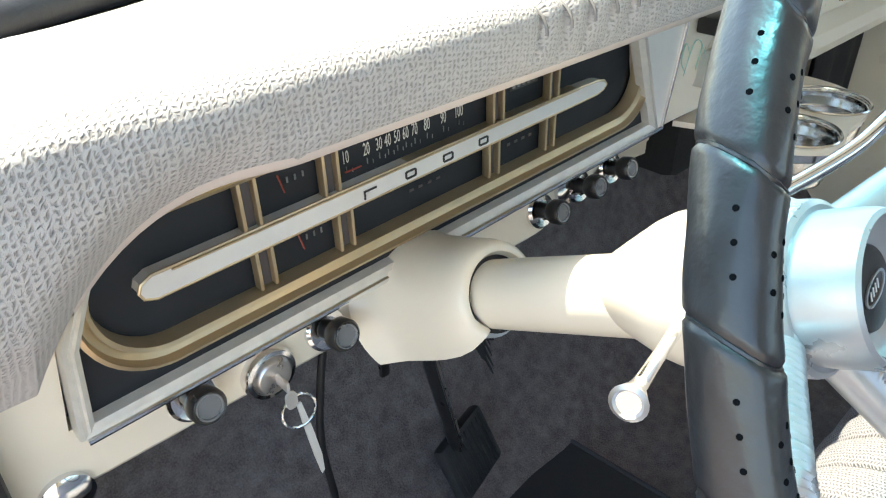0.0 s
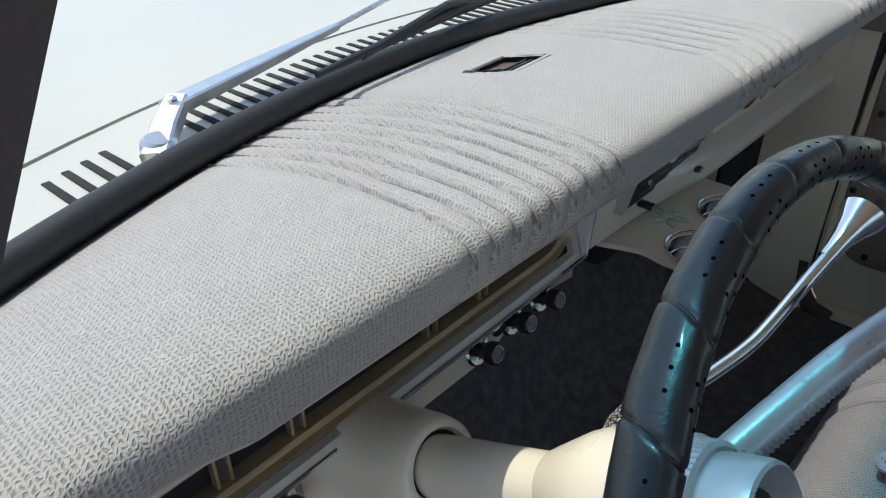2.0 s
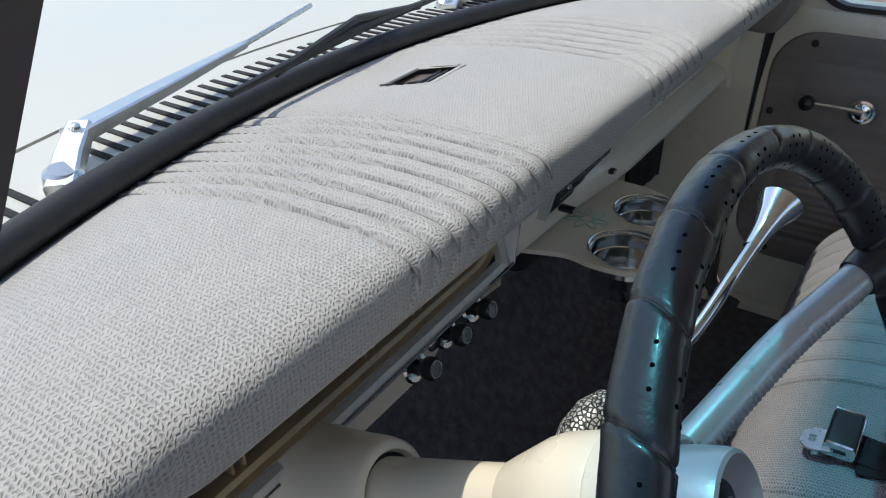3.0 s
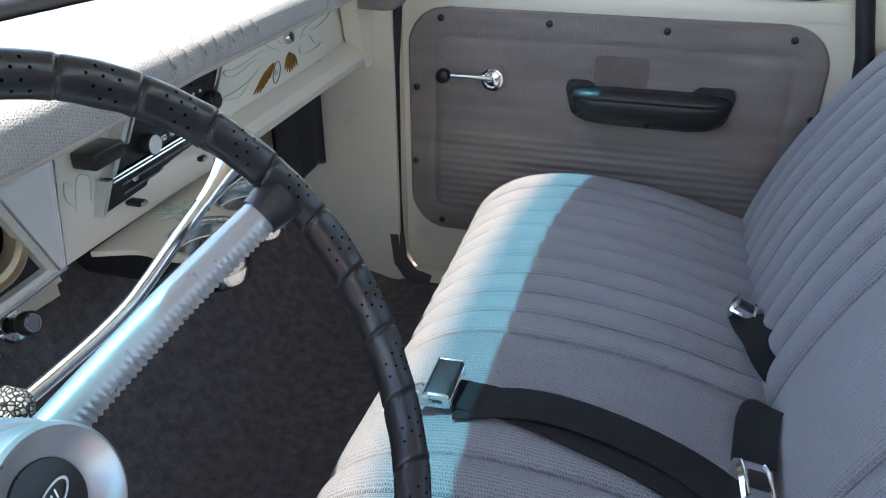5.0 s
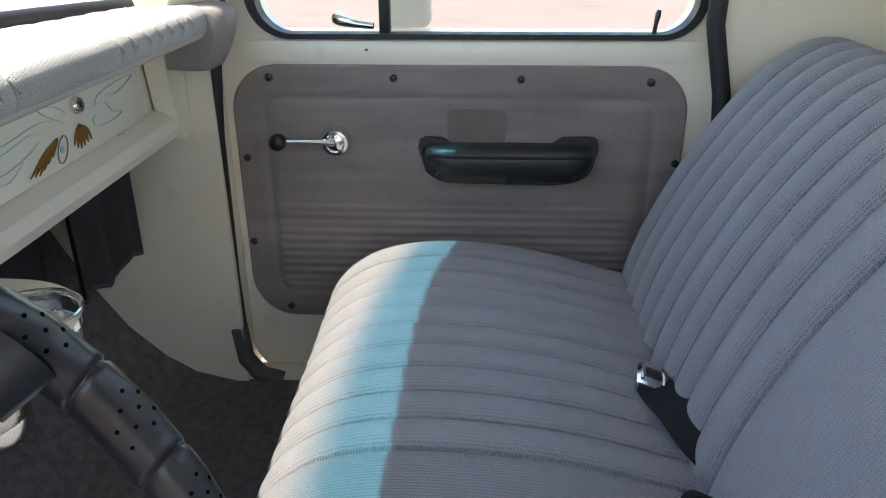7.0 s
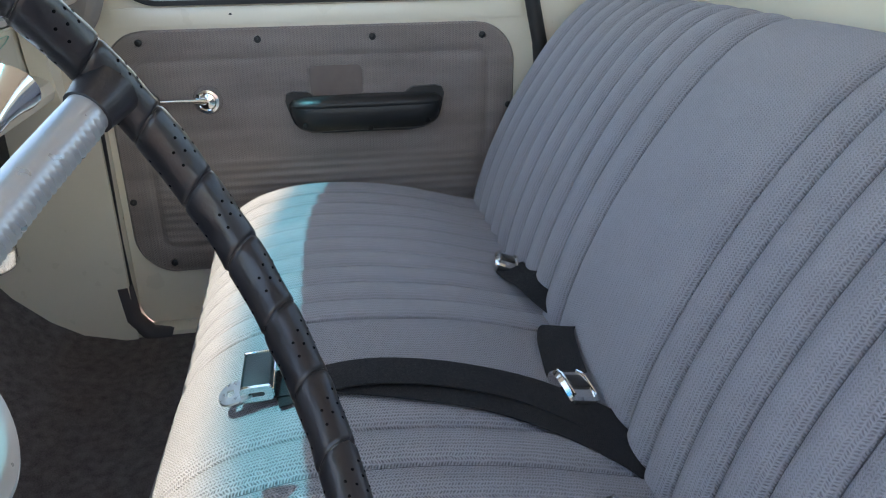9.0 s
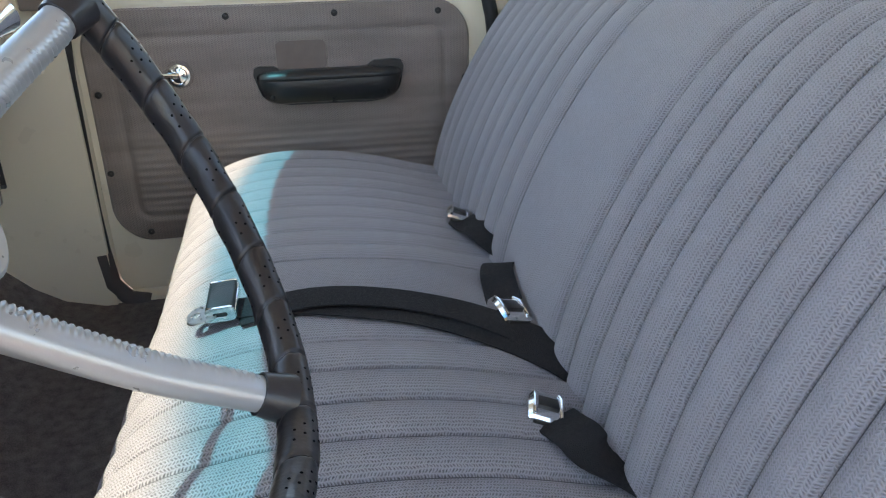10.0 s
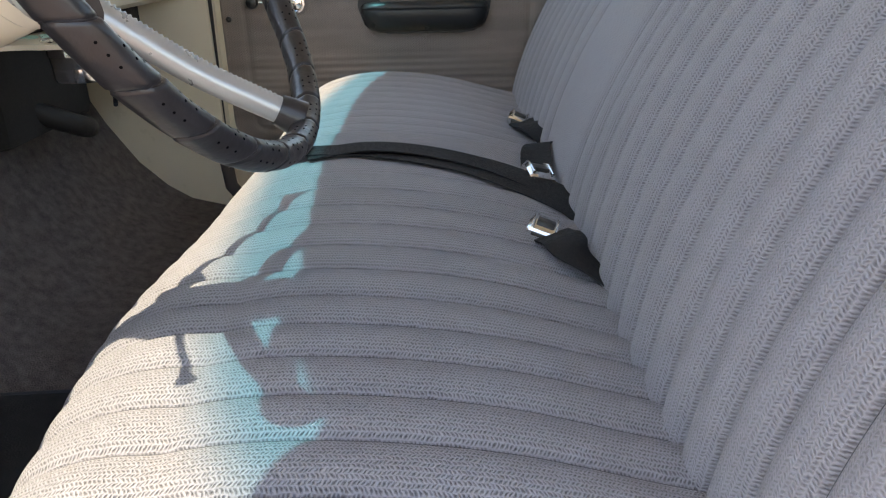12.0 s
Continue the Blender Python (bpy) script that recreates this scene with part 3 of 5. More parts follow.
body, pulls = pad_geo()
pad = stretched(part("pad", body, M_PAD, dash, "light grey knitted pad with rows of sewn pleats", angle=70), pulls)
for lines, front, rear, knee in PADS:
    for c in lines:
        part("seam_line", pad_seam(c, front, rear, knee), M_SEAM_SHADE, pad)
part("brow", brow_geo(), M_BROW, dash, "smooth warm grey vinyl edge under the pad", angle=70)
part("brow_lip", Geo().tube([(x, -0.0695 + (0.03 * min(1, (-0.5 - x) / 0.12) if x < -0.5 else 0), lip(x) - 0.0015) for x in [-0.590 + 0.50 * i / 40 for i in range(41)]], 0.0017, 8), M_CREAM, dash, "thin cream lip over the gauges")
g = Geo().grid([[(a, b, z) for a, b in VENT] for z in (0.7515, 0.728)], wrap=True)
g.add([(a, b, 0.728) for a, b in VENT], [(0, 1, 2, 3)])
part("demister_vent", g, M_DARK, dash, "dark demister opening", smooth=False)
a0, b0 = Vector(VENT[0]), Vector(VENT[1])
part("duct_wall", Geo().prism([tuple(Vector(VENT[3]).lerp(a0, 0.62)), tuple(Vector(VENT[2]).lerp(b0, 0.16)), tuple(Vector(VENT[2]).lerp(b0, 0.02)), tuple(Vector(VENT[3]).lerp(a0, 0.02))], lambda a, b: (a, b, 0.741), (0, 0, 0.004)), M_PATCH, dash, "grey-brown duct wall inside the opening", smooth=False)
for k in range(3):
    t = 0.14 + 0.15 * k
    a, b = b0.lerp(Vector(VENT[2]), 0.05).lerp(a0.lerp(Vector(VENT[3]), 0.05), t), b0.lerp(Vector(VENT[2]), 0.92).lerp(a0.lerp(Vector(VENT[3]), 0.92), t)
    part("vane", Geo().tube([(*a, 0.7475), (*b, 0.7475)], 0.0013, 6), M_BLACK, dash)
part("vent_lip", Geo().tube([(a, b, 0.7503) for a, b in VENT], 0.0030, 8, closed=True, flat=0.7), M_PAD, dash)


def under(x):
    """Lower edge of the fascia."""
    t = min(1.0, max(0.0, (x + 0.20) / 0.16))
    return 0.493 + 0.062 * t * t * (3 - 2 * t)


def face_y(x):
    t = min(1.0, max(0.0, (x + 0.09) / 0.09))
    return 0.010 * (1 - t)


g = Geo()
rows = []
for x in [-0.645 + 0.605 * i / 40 for i in range(41)]:
    zb, y = under(x), face_y(x)
    rows.append([(x, y + 0.03, zb + 0.012), (x, y + 0.018, zb), (x, y + 0.006, zb + 0.001), (x, y, zb + 0.008), (x, y, 0.53), (x, y, 0.5495 + 0.028 * (x + 0.33)), (x, y + 0.012, 0.5495 + 0.028 * (x + 0.33))])
g.grid(rows)
rows = []
for x in [-0.040 + 0.760 * i / 40 for i in range(41)]:
    zb, y = under(x), face_y(x)
    rows.append([(x, y + 0.03, zb + 0.012), (x, y + 0.018, zb), (x, y + 0.006, zb + 0.001), (x, y, zb + 0.008), (x, y, 0.60), (x, y, 0.675), (x, y - 0.03, 0.689)])
g.grid(rows)
for x0, x1 in ((-0.645, -0.604), (-0.0395, -0.03)):
    g.prism([(x0, 0.54), (x1, 0.54), (x1 - (0.03 if x0 > -0.1 else -0.02), 0.69), (x0 - (0.05 if x0 > -0.1 else 0), 0.69)], on_y(0.008), (0, 0.01, 0))
part("fascia", g, M_CREAM, dash, "cream enamelled steel fascia")
part("backing", Geo().box((-0.33, 0.045, 0.62), (0.60, 0.01, 0.15), 0.002), M_DARK, dash)
# rolled ledge under the glove box
g = Geo()
rows = []
for x in [-0.03 + 0.75 * i / 36 for i in range(37)]:
    t = min(1.0, (x + 0.03) / 0.30)
    t = t * t * (3 - 2 * t)
    rows.append([(x, 0.0, 0.607), (x, -0.012 * t, 0.604), (x, -0.026 * t - 0.002, 0.594), (x, -0.030 * t - 0.002, 0.580), (x, -0.024 * t - 0.002, 0.566), (x, -0.008 * t - 0.001, 0.557), (x, 0.012, 0.556)])
g.grid(rows)
g.add(rows[0], [tuple(range(7))]).add(rows[-1], [tuple(range(7))])
part("ledge", g, M_CREAM, dash)
for s in (-1, 1):
    part("end_filler", Geo().box((0.755 * s, 0.06, 0.715), (0.13, 0.26, 0.05), 0.008), M_CREAM if s > 0 else M_RUBBER, dash)
# end gusset by the passenger door
part("end_bracket", Geo().prism([(0.655, 0.69), (0.722, 0.69), (0.722, 0.56), (0.69, 0.56), (0.668, 0.62)], on_y(-0.034), (0, 0.03, 0)), M_CREAM, dash)
g = Geo()
CAP = curve([(0, -0.03, 0.664), (0, -0.085, 0.663), (0, -0.102, 0.674), (0, -0.118, 0.708), (0, -0.123, 0.738), (0, -0.112, 0.751), (0, -0.08, 0.754), (0, -0.03, 0.750)], 4)
rows = [[Vector((x, -0.055 + (p.y + 0.055) * k, 0.708 + (p.z - 0.708) * k)) for p in CAP] for x, k in ((0.662, 0.80), (0.664, 0.90), (0.669, 0.97), (0.680, 1.0), (0.716, 1.0), (0.726, 0.97), (0.731, 0.90), (0.733, 0.80))]
uvc = [[(q.x, q.y + q.z) for q in r] for r in rows]
g.grid(rows, uvc)
g.add(rows[0], [tuple(range(len(CAP)))], uvc[0]).add(rows[-1], [tuple(range(len(CAP)))], uvc[-1])
part("end_cap", g, M_CAP, dash, "smooth grey-brown padded end cap", angle=60)
part("side_rail", Geo().box((-0.652, 0.01, 0.56), (0.022, 0.05, 0.28), 0.006), M_RUBBER, dash, "black rubber edge strip")

# ---- instrument cluster ----
cluster = thing("instrument_cluster", "wide black instrument cluster in bright metal trim", "gauge cluster")
OUT = [(-0.603, 0.5475), (-0.040, 0.5495), (-0.083, 0.657), (-0.135, 0.680), (-0.45, 0.690), (-0.535, 0.682), (-0.578, 0.645), (-0.596, 0.607)]
pivot = Matrix.Translation((-0.33, 0, 0.61))
cluster.matrix_basis = pivot @ pose(0, 0, 0, 0, -1.6, 0) @ pivot.inverted()


def inset(poly, d):
    out, k = [], len(poly)
    for i in range(k):
        p, a, b = (Vector(poly[j % k]) for j in (i, i - 1, i + 1))
        n1, n2 = (p - a).normalized(), (b - p).normalized()
        q = Vector((-n1.y - n2.y, n1.x + n2.x))
        q = q.normalized() / max(0.35, math.sqrt(max(0.05, (1 + n1.dot(n2)) / 2)))
        out.append(tuple(p + q * d))
    return out


def by_angle(poly, n=120):
    """The outline as n points at even angles about the cluster's middle, heights stretched for evenness."""
    c, st, k = Vector((-0.325, 0.614)), 5.0, len(poly)
    pts = [Vector((a - c.x, (b - c.y) * st)) for a, b in poly]
    out = []
    for i in range(n):
        w = 2 * math.pi * i / n
        d = Vector((math.cos(w), math.sin(w)))
        best = 0.0
        for j in range(k):
            p, q = pts[j], pts[(j + 1) % k]
            e = q - p
            den = d.x * e.y - d.y * e.x
            if abs(den) > 1e-9:
                t, u = (p.x * e.y - p.y * e.x) / den, (p.x * d.y - p.y * d.x) / den
                if t > 0 and -1e-6 <= u <= 1 + 1e-6:
                    best = max(best, t)
        out.append((c.x + d.x * best, c.y + d.y * best / st))
    return out


def k3(poly, y):
    return [(a, y, b) for a, b in poly]


# long rounded window with a stepped bright surround
WX0, WX1, WZ0, WZ1 = -0.588, -0.056, 0.5665, 0.670


def stadium(d):
    return rounded(WX0 + d, WX1 - d, WZ0 + d, WZ1 - d, [0.050 - d * 0.8, 0.042 - d * 0.8, 0.052 - d * 0.8, 0.052 - d * 0.8], 10)


g = Geo()
g.grid([k3(by_angle(inset(OUT, 0.003)), 0.006), k3(by_angle(stadium(0.0)), 0.006)], wrap=True)
part("plate", g, M_FACE, cluster, "matt black face plate", smooth=False)
g = Geo()
g.grid([k3(OUT, 0.012), k3(OUT, -0.001), k3(inset(OUT, 0.002), -0.004), k3(inset(OUT, 0.0040), -0.003), k3(inset(OUT, 0.0052), -0.0045), k3(inset(OUT, 0.0086), -0.002), k3(inset(OUT, 0.0092), 0.007)], wrap=True)
part("bezel", g, M_BEZEL, cluster, "bright metal outer bezel", angle=30)
part("bezel_flange", Geo().prism([(-0.0400, 0.5500), (-0.0370, 0.552), (-0.0155, 0.652), (-0.0150, 0.668), (-0.0185, 0.680), (-0.026, 0.688), (-0.040, 0.692), (-0.098, 0.690), (-0.082, 0.657)], on_y(-0.005), (0, 0.016, 0)), M_SATIN, cluster, "wide satin metal end of the bezel", smooth=False)
part("bezel_edge", Geo().tube([(-0.600, -0.004, 0.5475), (-0.3, -0.005, 0.5483), (-0.0365, -0.006, 0.5505), (-0.0155, -0.006, 0.652), (-0.0150, -0.006, 0.668), (-0.0185, -0.006, 0.680), (-0.026, -0.006, 0.688), (-0.040, -0.006, 0.692)], 0.0022, 8), M_CHROME, cluster)
g = Geo()
g.grid([k3(stadium(d), y) for d, y in ((0.0, 0.008), (0.0005, -0.001), (0.003, -0.002), (0.0048, 0.003), (0.0085, 0.005), (0.0095, 0.002), (0.012, 0.003), (0.0132, 0.008), (0.0138, 0.0145))], wrap=True)
part("surround", g, M_GOLD, cluster, "yellowed bright surround", angle=25)
dials = part("gauge_face", Geo().prism(stadium(0.004), on_y(0.0235), (0, 0.001, 0)), M_FACE, cluster, smooth=False)
# the printed faces sit close behind the surround
seat = Vector((-0.657, -0.350, 0.846))
dials.matrix_basis = Matrix.Translation(seat) @ Matrix.Diagonal((0.974, 0.974, 0.974, 1)) @ Matrix.Translation(-seat)
BAR = [(-0.546, 0.611), (-0.544, 0.6065), (-0.537, 0.6035), (-0.15, 0.6045), (-0.121, 0.6050), (-0.112, 0.6070), (-0.108, 0.611), (-0.112, 0.6150), (-0.121, 0.6175), (-0.15, 0.6185), (-0.537, 0.6195), (-0.544, 0.616)]
part("centre_bar", Geo().prism(BAR, on_y(0.013), (0, 0.0105, 0)), M_SATIN, dials, "satin metal bar across the gauges", smooth=False)
part("bar_edge", Geo().tube([(a, 0.0136, b) for a, b in BAR], 0.0011, 6, closed=True), M_GOLD, dials)
part("bar_line", Geo().prism([(-0.525, 0.6178), (-0.15, 0.6178), (-0.15, 0.6190), (-0.525, 0.6190)], on_y(0.0115), (0, 0.012, 0)), M_GOLD, dials, smooth=False)
for x, z0, z1 in ((-0.4695, 0.619, 0.653), (-0.409, 0.619, 0.653), (-0.2495, 0.619, 0.653), (-0.1815, 0.619, 0.653), (-0.466, 0.574, 0.603), (-0.402, 0.574, 0.603), (-0.254, 0.574, 0.603), (-0.184, 0.574, 0.603)):
    for dx in (-0.0055, 0.0055):
        part("divider", Geo().box((x + dx, 0.0175, (z0 + z1) / 2), (0.0026, 0.008, z1 - z0), 0.0006), M_GOLD, dials)
    part("divider_web", Geo().box((x, 0.0205, (z0 + z1) / 2), (0.009, 0.004, z1 - z0), 0.0004), M_VISOR, dials)
for k, x in enumerate((-0.380, -0.343, -0.306, -0.268)):
    g = Geo()
    w = 0.0052
    if k == 0:
        g.box((x - w, 0.0126, 0.6095), (0.0012, 0.001, 0.0065)).box((x, 0.0126, 0.6122), (w * 2, 0.001, 0.0012))
    else:
        g.frame_of(rounded(x - w, x + w, 0.6070, 0.6135, 0.001, 1), rounded(x - w + 0.0012, x + w - 0.0012, 0.6083, 0.6122, 0.0006, 1), on_y(0.0121), (0, 0.001, 0))
    part("badge_block", g, M_BLACK, dials, smooth=False)


def writing(text, x, z, size, parent, mat=M_INK, y=0.0226, stretch=1.0):
    cu = bpy.data.curves.new("numeral", "FONT")
    cu.body, cu.size, cu.align_x, cu.extrude, cu.resolution_u = text, size, "CENTER", 0.0001, 2
    cu.materials.append(mat)
    ob = new("numeral", cu)
    ob.matrix_basis = pose(x, y, z, 90, 0, 0) @ Matrix.Diagonal((stretch, 1, 1, 1))
    ob.parent = parent
    return ob


for n, x in zip(range(10, 101, 10), (-0.391, -0.373, -0.362, -0.354, -0.3455, -0.3375, -0.329, -0.317, -0.3005, -0.2845)):
    writing(str(n), x, 0.6325, 0.0135, dials, stretch=0.44)
    part("tick", Geo().box((x, 0.0226, 0.6280), (0.0006, 0.0006, 0.0042)), M_DISC, dials)
    part("tick", Geo().box((x + 0.005, 0.0226, 0.6260), (0.0005, 0.0006, 0.0030)), M_DISC, dials)
for x, z in ((-0.455, 0.634), (-0.447, 0.588)):
    part("needle", Geo().box((x + 0.012, 0.0205, z + 0.004), (0.0008, 0.001, 0.014), 0, Euler((0, radians(-14), 0)).to_matrix().to_4x4()), M_RED, dials)
    for dx in (0.018, 0.024, 0.030):
        part("mark", Geo().box((x + dx, 0.0226, z + 0.004), (0.0012, 0.0006, 0.0040)), M_DISC, dials)
part("needle", Geo().box((-0.387, 0.0205, 0.6275), (0.014, 0.001, 0.0009)), M_RED, dials)
part("odometer", Geo().box((-0.211, 0.0224, 0.640), (0.034, 0.001, 0.009), 0.0004), M_BLACK, dials)
for k in range(5):
    part("mark", Geo().box((-0.224 + 0.006 * k, 0.0215, 0.640), (0.0030, 0.0006, 0.005)), M_DISC, dials)
for x0 in (-0.228, -0.335):
    for k in range(4):
        part("mark", Geo().box((x0 + 0.009 * k, 0.0226, 0.590), (0.004, 0.0006, 0.0022)), M_VISOR, dials)


# ---- knobs and ignition ----
def control_knob(x, z, length=0.034, r=0.0145):
    k = thing("control_knob", "round black push-pull knob with a bright bezel on the fascia", "knob", "fascia knobs")
    o, ax = (x, face_y(x), z), (0, -1, 0.30)
    part("bezel", Geo().lathe([(0, 0), (0.0165, 0), (0.0165, 0.003), (0.0145, 0.0055), (0.0095, 0.0062), (0.009, 0.003), (0, 0.003)], o, ax, 28), M_CHROME, k, "chrome bezel")
    part("stem", Geo().lathe([(0, 0), (0.0075, 0), (0.0062, 0.014), (0.0075, length - 0.012), (0, length - 0.012)], o, ax, 20), M_BLACK, k)
    part("grip", Geo().lathe([(0, length - 0.014), (0.009, length - 0.014), (r, length - 0.010), (r, length - 0.002), (r - 0.0015, length), (r - 0.0028, length - 0.0006)], o, ax, 32), M_BLACK, k)
    part("face", Geo().lathe([(r - 0.0040, length - 0.0008), (r - 0.0045, length - 0.0014), (0, length - 0.0014)], o, ax, 28), M_DISC, k, "grey face disc")
    part("face_ring", Geo().lathe([(r - 0.0028, length - 0.0006), (r - 0.0030, length + 0.0002), (r - 0.0038, length + 0.0002), (r - 0.0040, length - 0.0008)], o, ax, 28), M_STEEL, k, "thin bright ring")
    return k


for x, z in ((-0.5335, 0.5235), (-0.4315, 0.5205), (-0.198, 0.5245), (-0.1455, 0.530), (-0.0965, 0.5315)):
    control_knob(x, z, 0.029, 0.0118 if x < -0.3 else 0.0112)
part("bezel", Geo().lathe([(0, 0), (0.012, 0), (0.012, 0.004), (0.009, 0.006), (0.0, 0.006)], (-0.165, 0.010, 0.535), (0, -1, 0), 24), M_CHROME, tagged(thing("warning_lamp", "", ""), "small round chrome lamp bezel on the fascia", "lamp"))
low = thing("vent_pull", "chrome pull bezel at the end of the fascia", "knob")
part("bezel", Geo().lathe([(0, 0), (0.016, 0), (0.016, 0.004), (0.012, 0.007), (0, 0.007)], (-0.616, 0.010, 0.500), (0, -1, 0), 24), M_CHROME, low)

ign = thing("ignition_switch", "chrome ignition lock with key and ring hanging from it", "ignition")
o = (-0.480, 0.010, 0.511)
part("bezel", Geo().lathe([(0, 0), (0.020, 0), (0.020, 0.004), (0.0185, 0.007), (0.0155, 0.0075), (0.0145, 0.005)], o, (0, -1, 0), 36), M_CHROME, ign, "polished chrome bezel")
part("barrel", Geo().lathe([(0.0145, 0.005), (0.0135, 0.010), (0.012, 0.0115), (0, 0.0115)], o, (0, -1, 0), 30), M_STEEL, ign)
keyring = thing("key_ring", "worn nickel key on a split ring with a thin pointed fob", "keys")
keyring.location = (0.0015, 0.010, -0.006)
part("key", Geo().box((-0.4805, -0.016, 0.516), (0.0026, 0.018, 0.009), 0.001).prism(rounded(-0.4845, -0.4760, 0.499, 0.513, 0.004, 5), on_y(-0.0265), (0, 0.002, 0)), M_BRIGHT, keyring, "worn nickel key")
ring = [(-0.476 + 0.013 * math.cos(a), -0.026 + 0.003 * math.sin(a), 0.494 + 0.011 * math.sin(a)) for a in [2 * math.pi * i / 28 for i in range(28)]]
part("ring", Geo().tube(ring, 0.0011, 8, closed=True), M_CHROME, keyring)
part("fob", Geo().prism([(-0.4785, 0.503), (-0.4750, 0.503), (-0.4690, 0.474), (-0.4645, 0.446), (-0.4640, 0.430), (-0.4665, 0.428), (-0.4700, 0.446), (-0.4745, 0.474)], on_y(-0.029), (0, 0.0016, 0)), M_SATIN, keyring)

# ---- radio, switch box, glove box ----
radio = thing("radio", "black slanted car radio with chrome side trims and round knobs", "radio")
RAD = [(0.046, 0.6205), (0.226, 0.6195), (0.268, 0.676), (0.094, 0.676)]
part("body", Geo().prism(RAD, on_y(-0.010), (0, 0.009, 0)), M_BLACK, radio, smooth=False)
for a, b, w in (((0.041, 0.6205), (0.087, 0.676), 0.0085), ((0.074, 0.644), (0.098, 0.674), 0.0040), ((0.228, 0.6195), (0.271, 0.676), 0.0040)):
    part("side_trim", Geo().prism([(a[0], a[1]), (a[0] + w, a[1]), (b[0] + w, b[1]), (b[0], b[1])], on_y(-0.0145), (0, 0.0135, 0)), M_BRIGHT, radio, "bright metal trim", smooth=False)
for z in (0.6175, 0.6135):
    part("lower_trim", Geo().tube([(0.045, -0.012, z), (0.222, -0.012, z)], 0.0013, 8), M_CHROME, radio, "thin chrome line")
part("slide_panel", Geo().prism([(0.022, 0.5885), (0.192, 0.5925), (0.212, 0.6165), (0.041, 0.6165)], on_y(-0.012), (0, 0.011, 0)), M_BLACK, radio, smooth=False)
part("slide_trim", Geo().prism([(0.017, 0.5880), (0.0225, 0.5885), (0.0425, 0.6185), (0.036, 0.6185)], on_y(-0.0155), (0, 0.0145, 0)), M_BRIGHT, radio, "bright metal trim", smooth=False)
for z in (0.5965, 0.6060):
    part("slide_slot", Geo().box((0.120, -0.0125, z), (0.125, 0.001, 0.0022), 0.0004), M_DISC, radio)
for x, z in ((0.062, 0.5855), (0.180, 0.589)):
    lv = part("slide_lever", Geo().box((x, -0.020, z), (0.012, 0.018, 0.0055), 0.0018), M_BLACK, radio)
    part("tip", Geo().box((x + 0.001, -0.0295, z - 0.0005), (0.010, 0.003, 0.0045), 0.001), M_STEEL, lv, "bright tip")
part("slide_tab", Geo().box((0.074, -0.0145, 0.6065), (0.009, 0.005, 0.004), 0.001), M_CHROME, radio)
for x, z in ((0.106, 0.633), (0.232, 0.642)):
    kn = part("dial_knob", Geo().lathe([(0, 0), (0.0105, 0), (0.0115, 0.003), (0.0115, 0.012), (0.0105, 0.0135)], (x, -0.010, z), (0, -1, 0), 28), M_BLACK, radio)
    part("cap", Geo().lathe([(0.0105, 0.0135), (0.0098, 0.0145), (0, 0.0147)], (x, -0.010, z), (0, -1, 0), 24), M_CARD if x < 0.2 else M_BLACK, kn, "white cap" if x < 0.2 else "")
for k in range(5):
    part("push_button", Geo().box((0.128 + 0.0175 * k, -0.0145, 0.632), (0.0115, 0.010, 0.0065), 0.0018), M_CHROME, radio, "small chrome push button")
part("dial_window", Geo().prism([(0.128, 0.648), (0.225, 0.648), (0.238, 0.666), (0.140, 0.666)], on_y(-0.0112), (0, 0.002, 0)), M_FACE, radio, smooth=False)
for k in range(6):
    part("dial_mark", Geo().box((0.146 + 0.0145 * k, -0.0116, 0.657), (0.004, 0.001, 0.003)), M_INK, radio)
sw = thing("switch_box", "small black plastic box fixed to the fascia", "switch box")
part("body", Geo().box((0.032, -0.015, 0.650), (0.046, 0.028, 0.017), 0.003), M_BLACK, sw)

glove = thing("glove_box", "cream glove box lid with a painted winged eye and chrome lock", "glove box")
part("lid", Geo().box((0.437, -0.005, 0.645), (0.375, 0.010, 0.078), 0.004), M_CREAM, glove)
part("lock", Geo().lathe([(0, 0), (0.010, 0), (0.010, 0.006), (0.008, 0.009), (0.0, 0.009)], (0.448, -0.010, 0.667), (0, -1, 0.1), 24), M_CHROME, glove, "round chrome lock")
part("lock_slot", Geo().box((0.448, -0.0195, 0.668), (0.002, 0.001, 0.008)), M_BLACK, glove)


def stroke(pts, w, y=-0.0108):
    p = curve([(a, y, b) for a, b in pts], 5)
    k = len(p)
    rad = [max(0.0003, w * math.sin(math.pi * (0.12 + 0.80 * i / (k - 1)))) for i in range(k)]
    return Geo().tube(p, rad, 6, flat=0.35, up=(0, 0, 1))


SCROLLS = (((0.43, 0.661), (0.411, 0.673), (0.38, 0.681), (0.375, 0.679), (0.39, 0.668), (0.425, 0.652)),
           ((0.416, 0.658), (0.37, 0.665), (0.308, 0.66), (0.276, 0.664), (0.279, 0.657), (0.301, 0.652), (0.35, 0.658), (0.376, 0.654)),
           ((0.365, 0.647), (0.344, 0.64), (0.307, 0.634), (0.265, 0.633), (0.273, 0.629), (0.304, 0.624), (0.334, 0.636)),
           ((0.491, 0.655), (0.506, 0.666), (0.543, 0.671), (0.60, 0.673), (0.579, 0.664), (0.54, 0.659), (0.501, 0.67)),
           ((0.492, 0.658), (0.52, 0.654), (0.534, 0.64), (0.558, 0.634), (0.531, 0.629), (0.49, 0.632), (0.484, 0.642), (0.494, 0.646)))
for pts in SCROLLS:
    part("pinstripe", stroke([(a, min(b, 0.6795)) for a, b in pts], 0.0012), M_AQUA, glove)
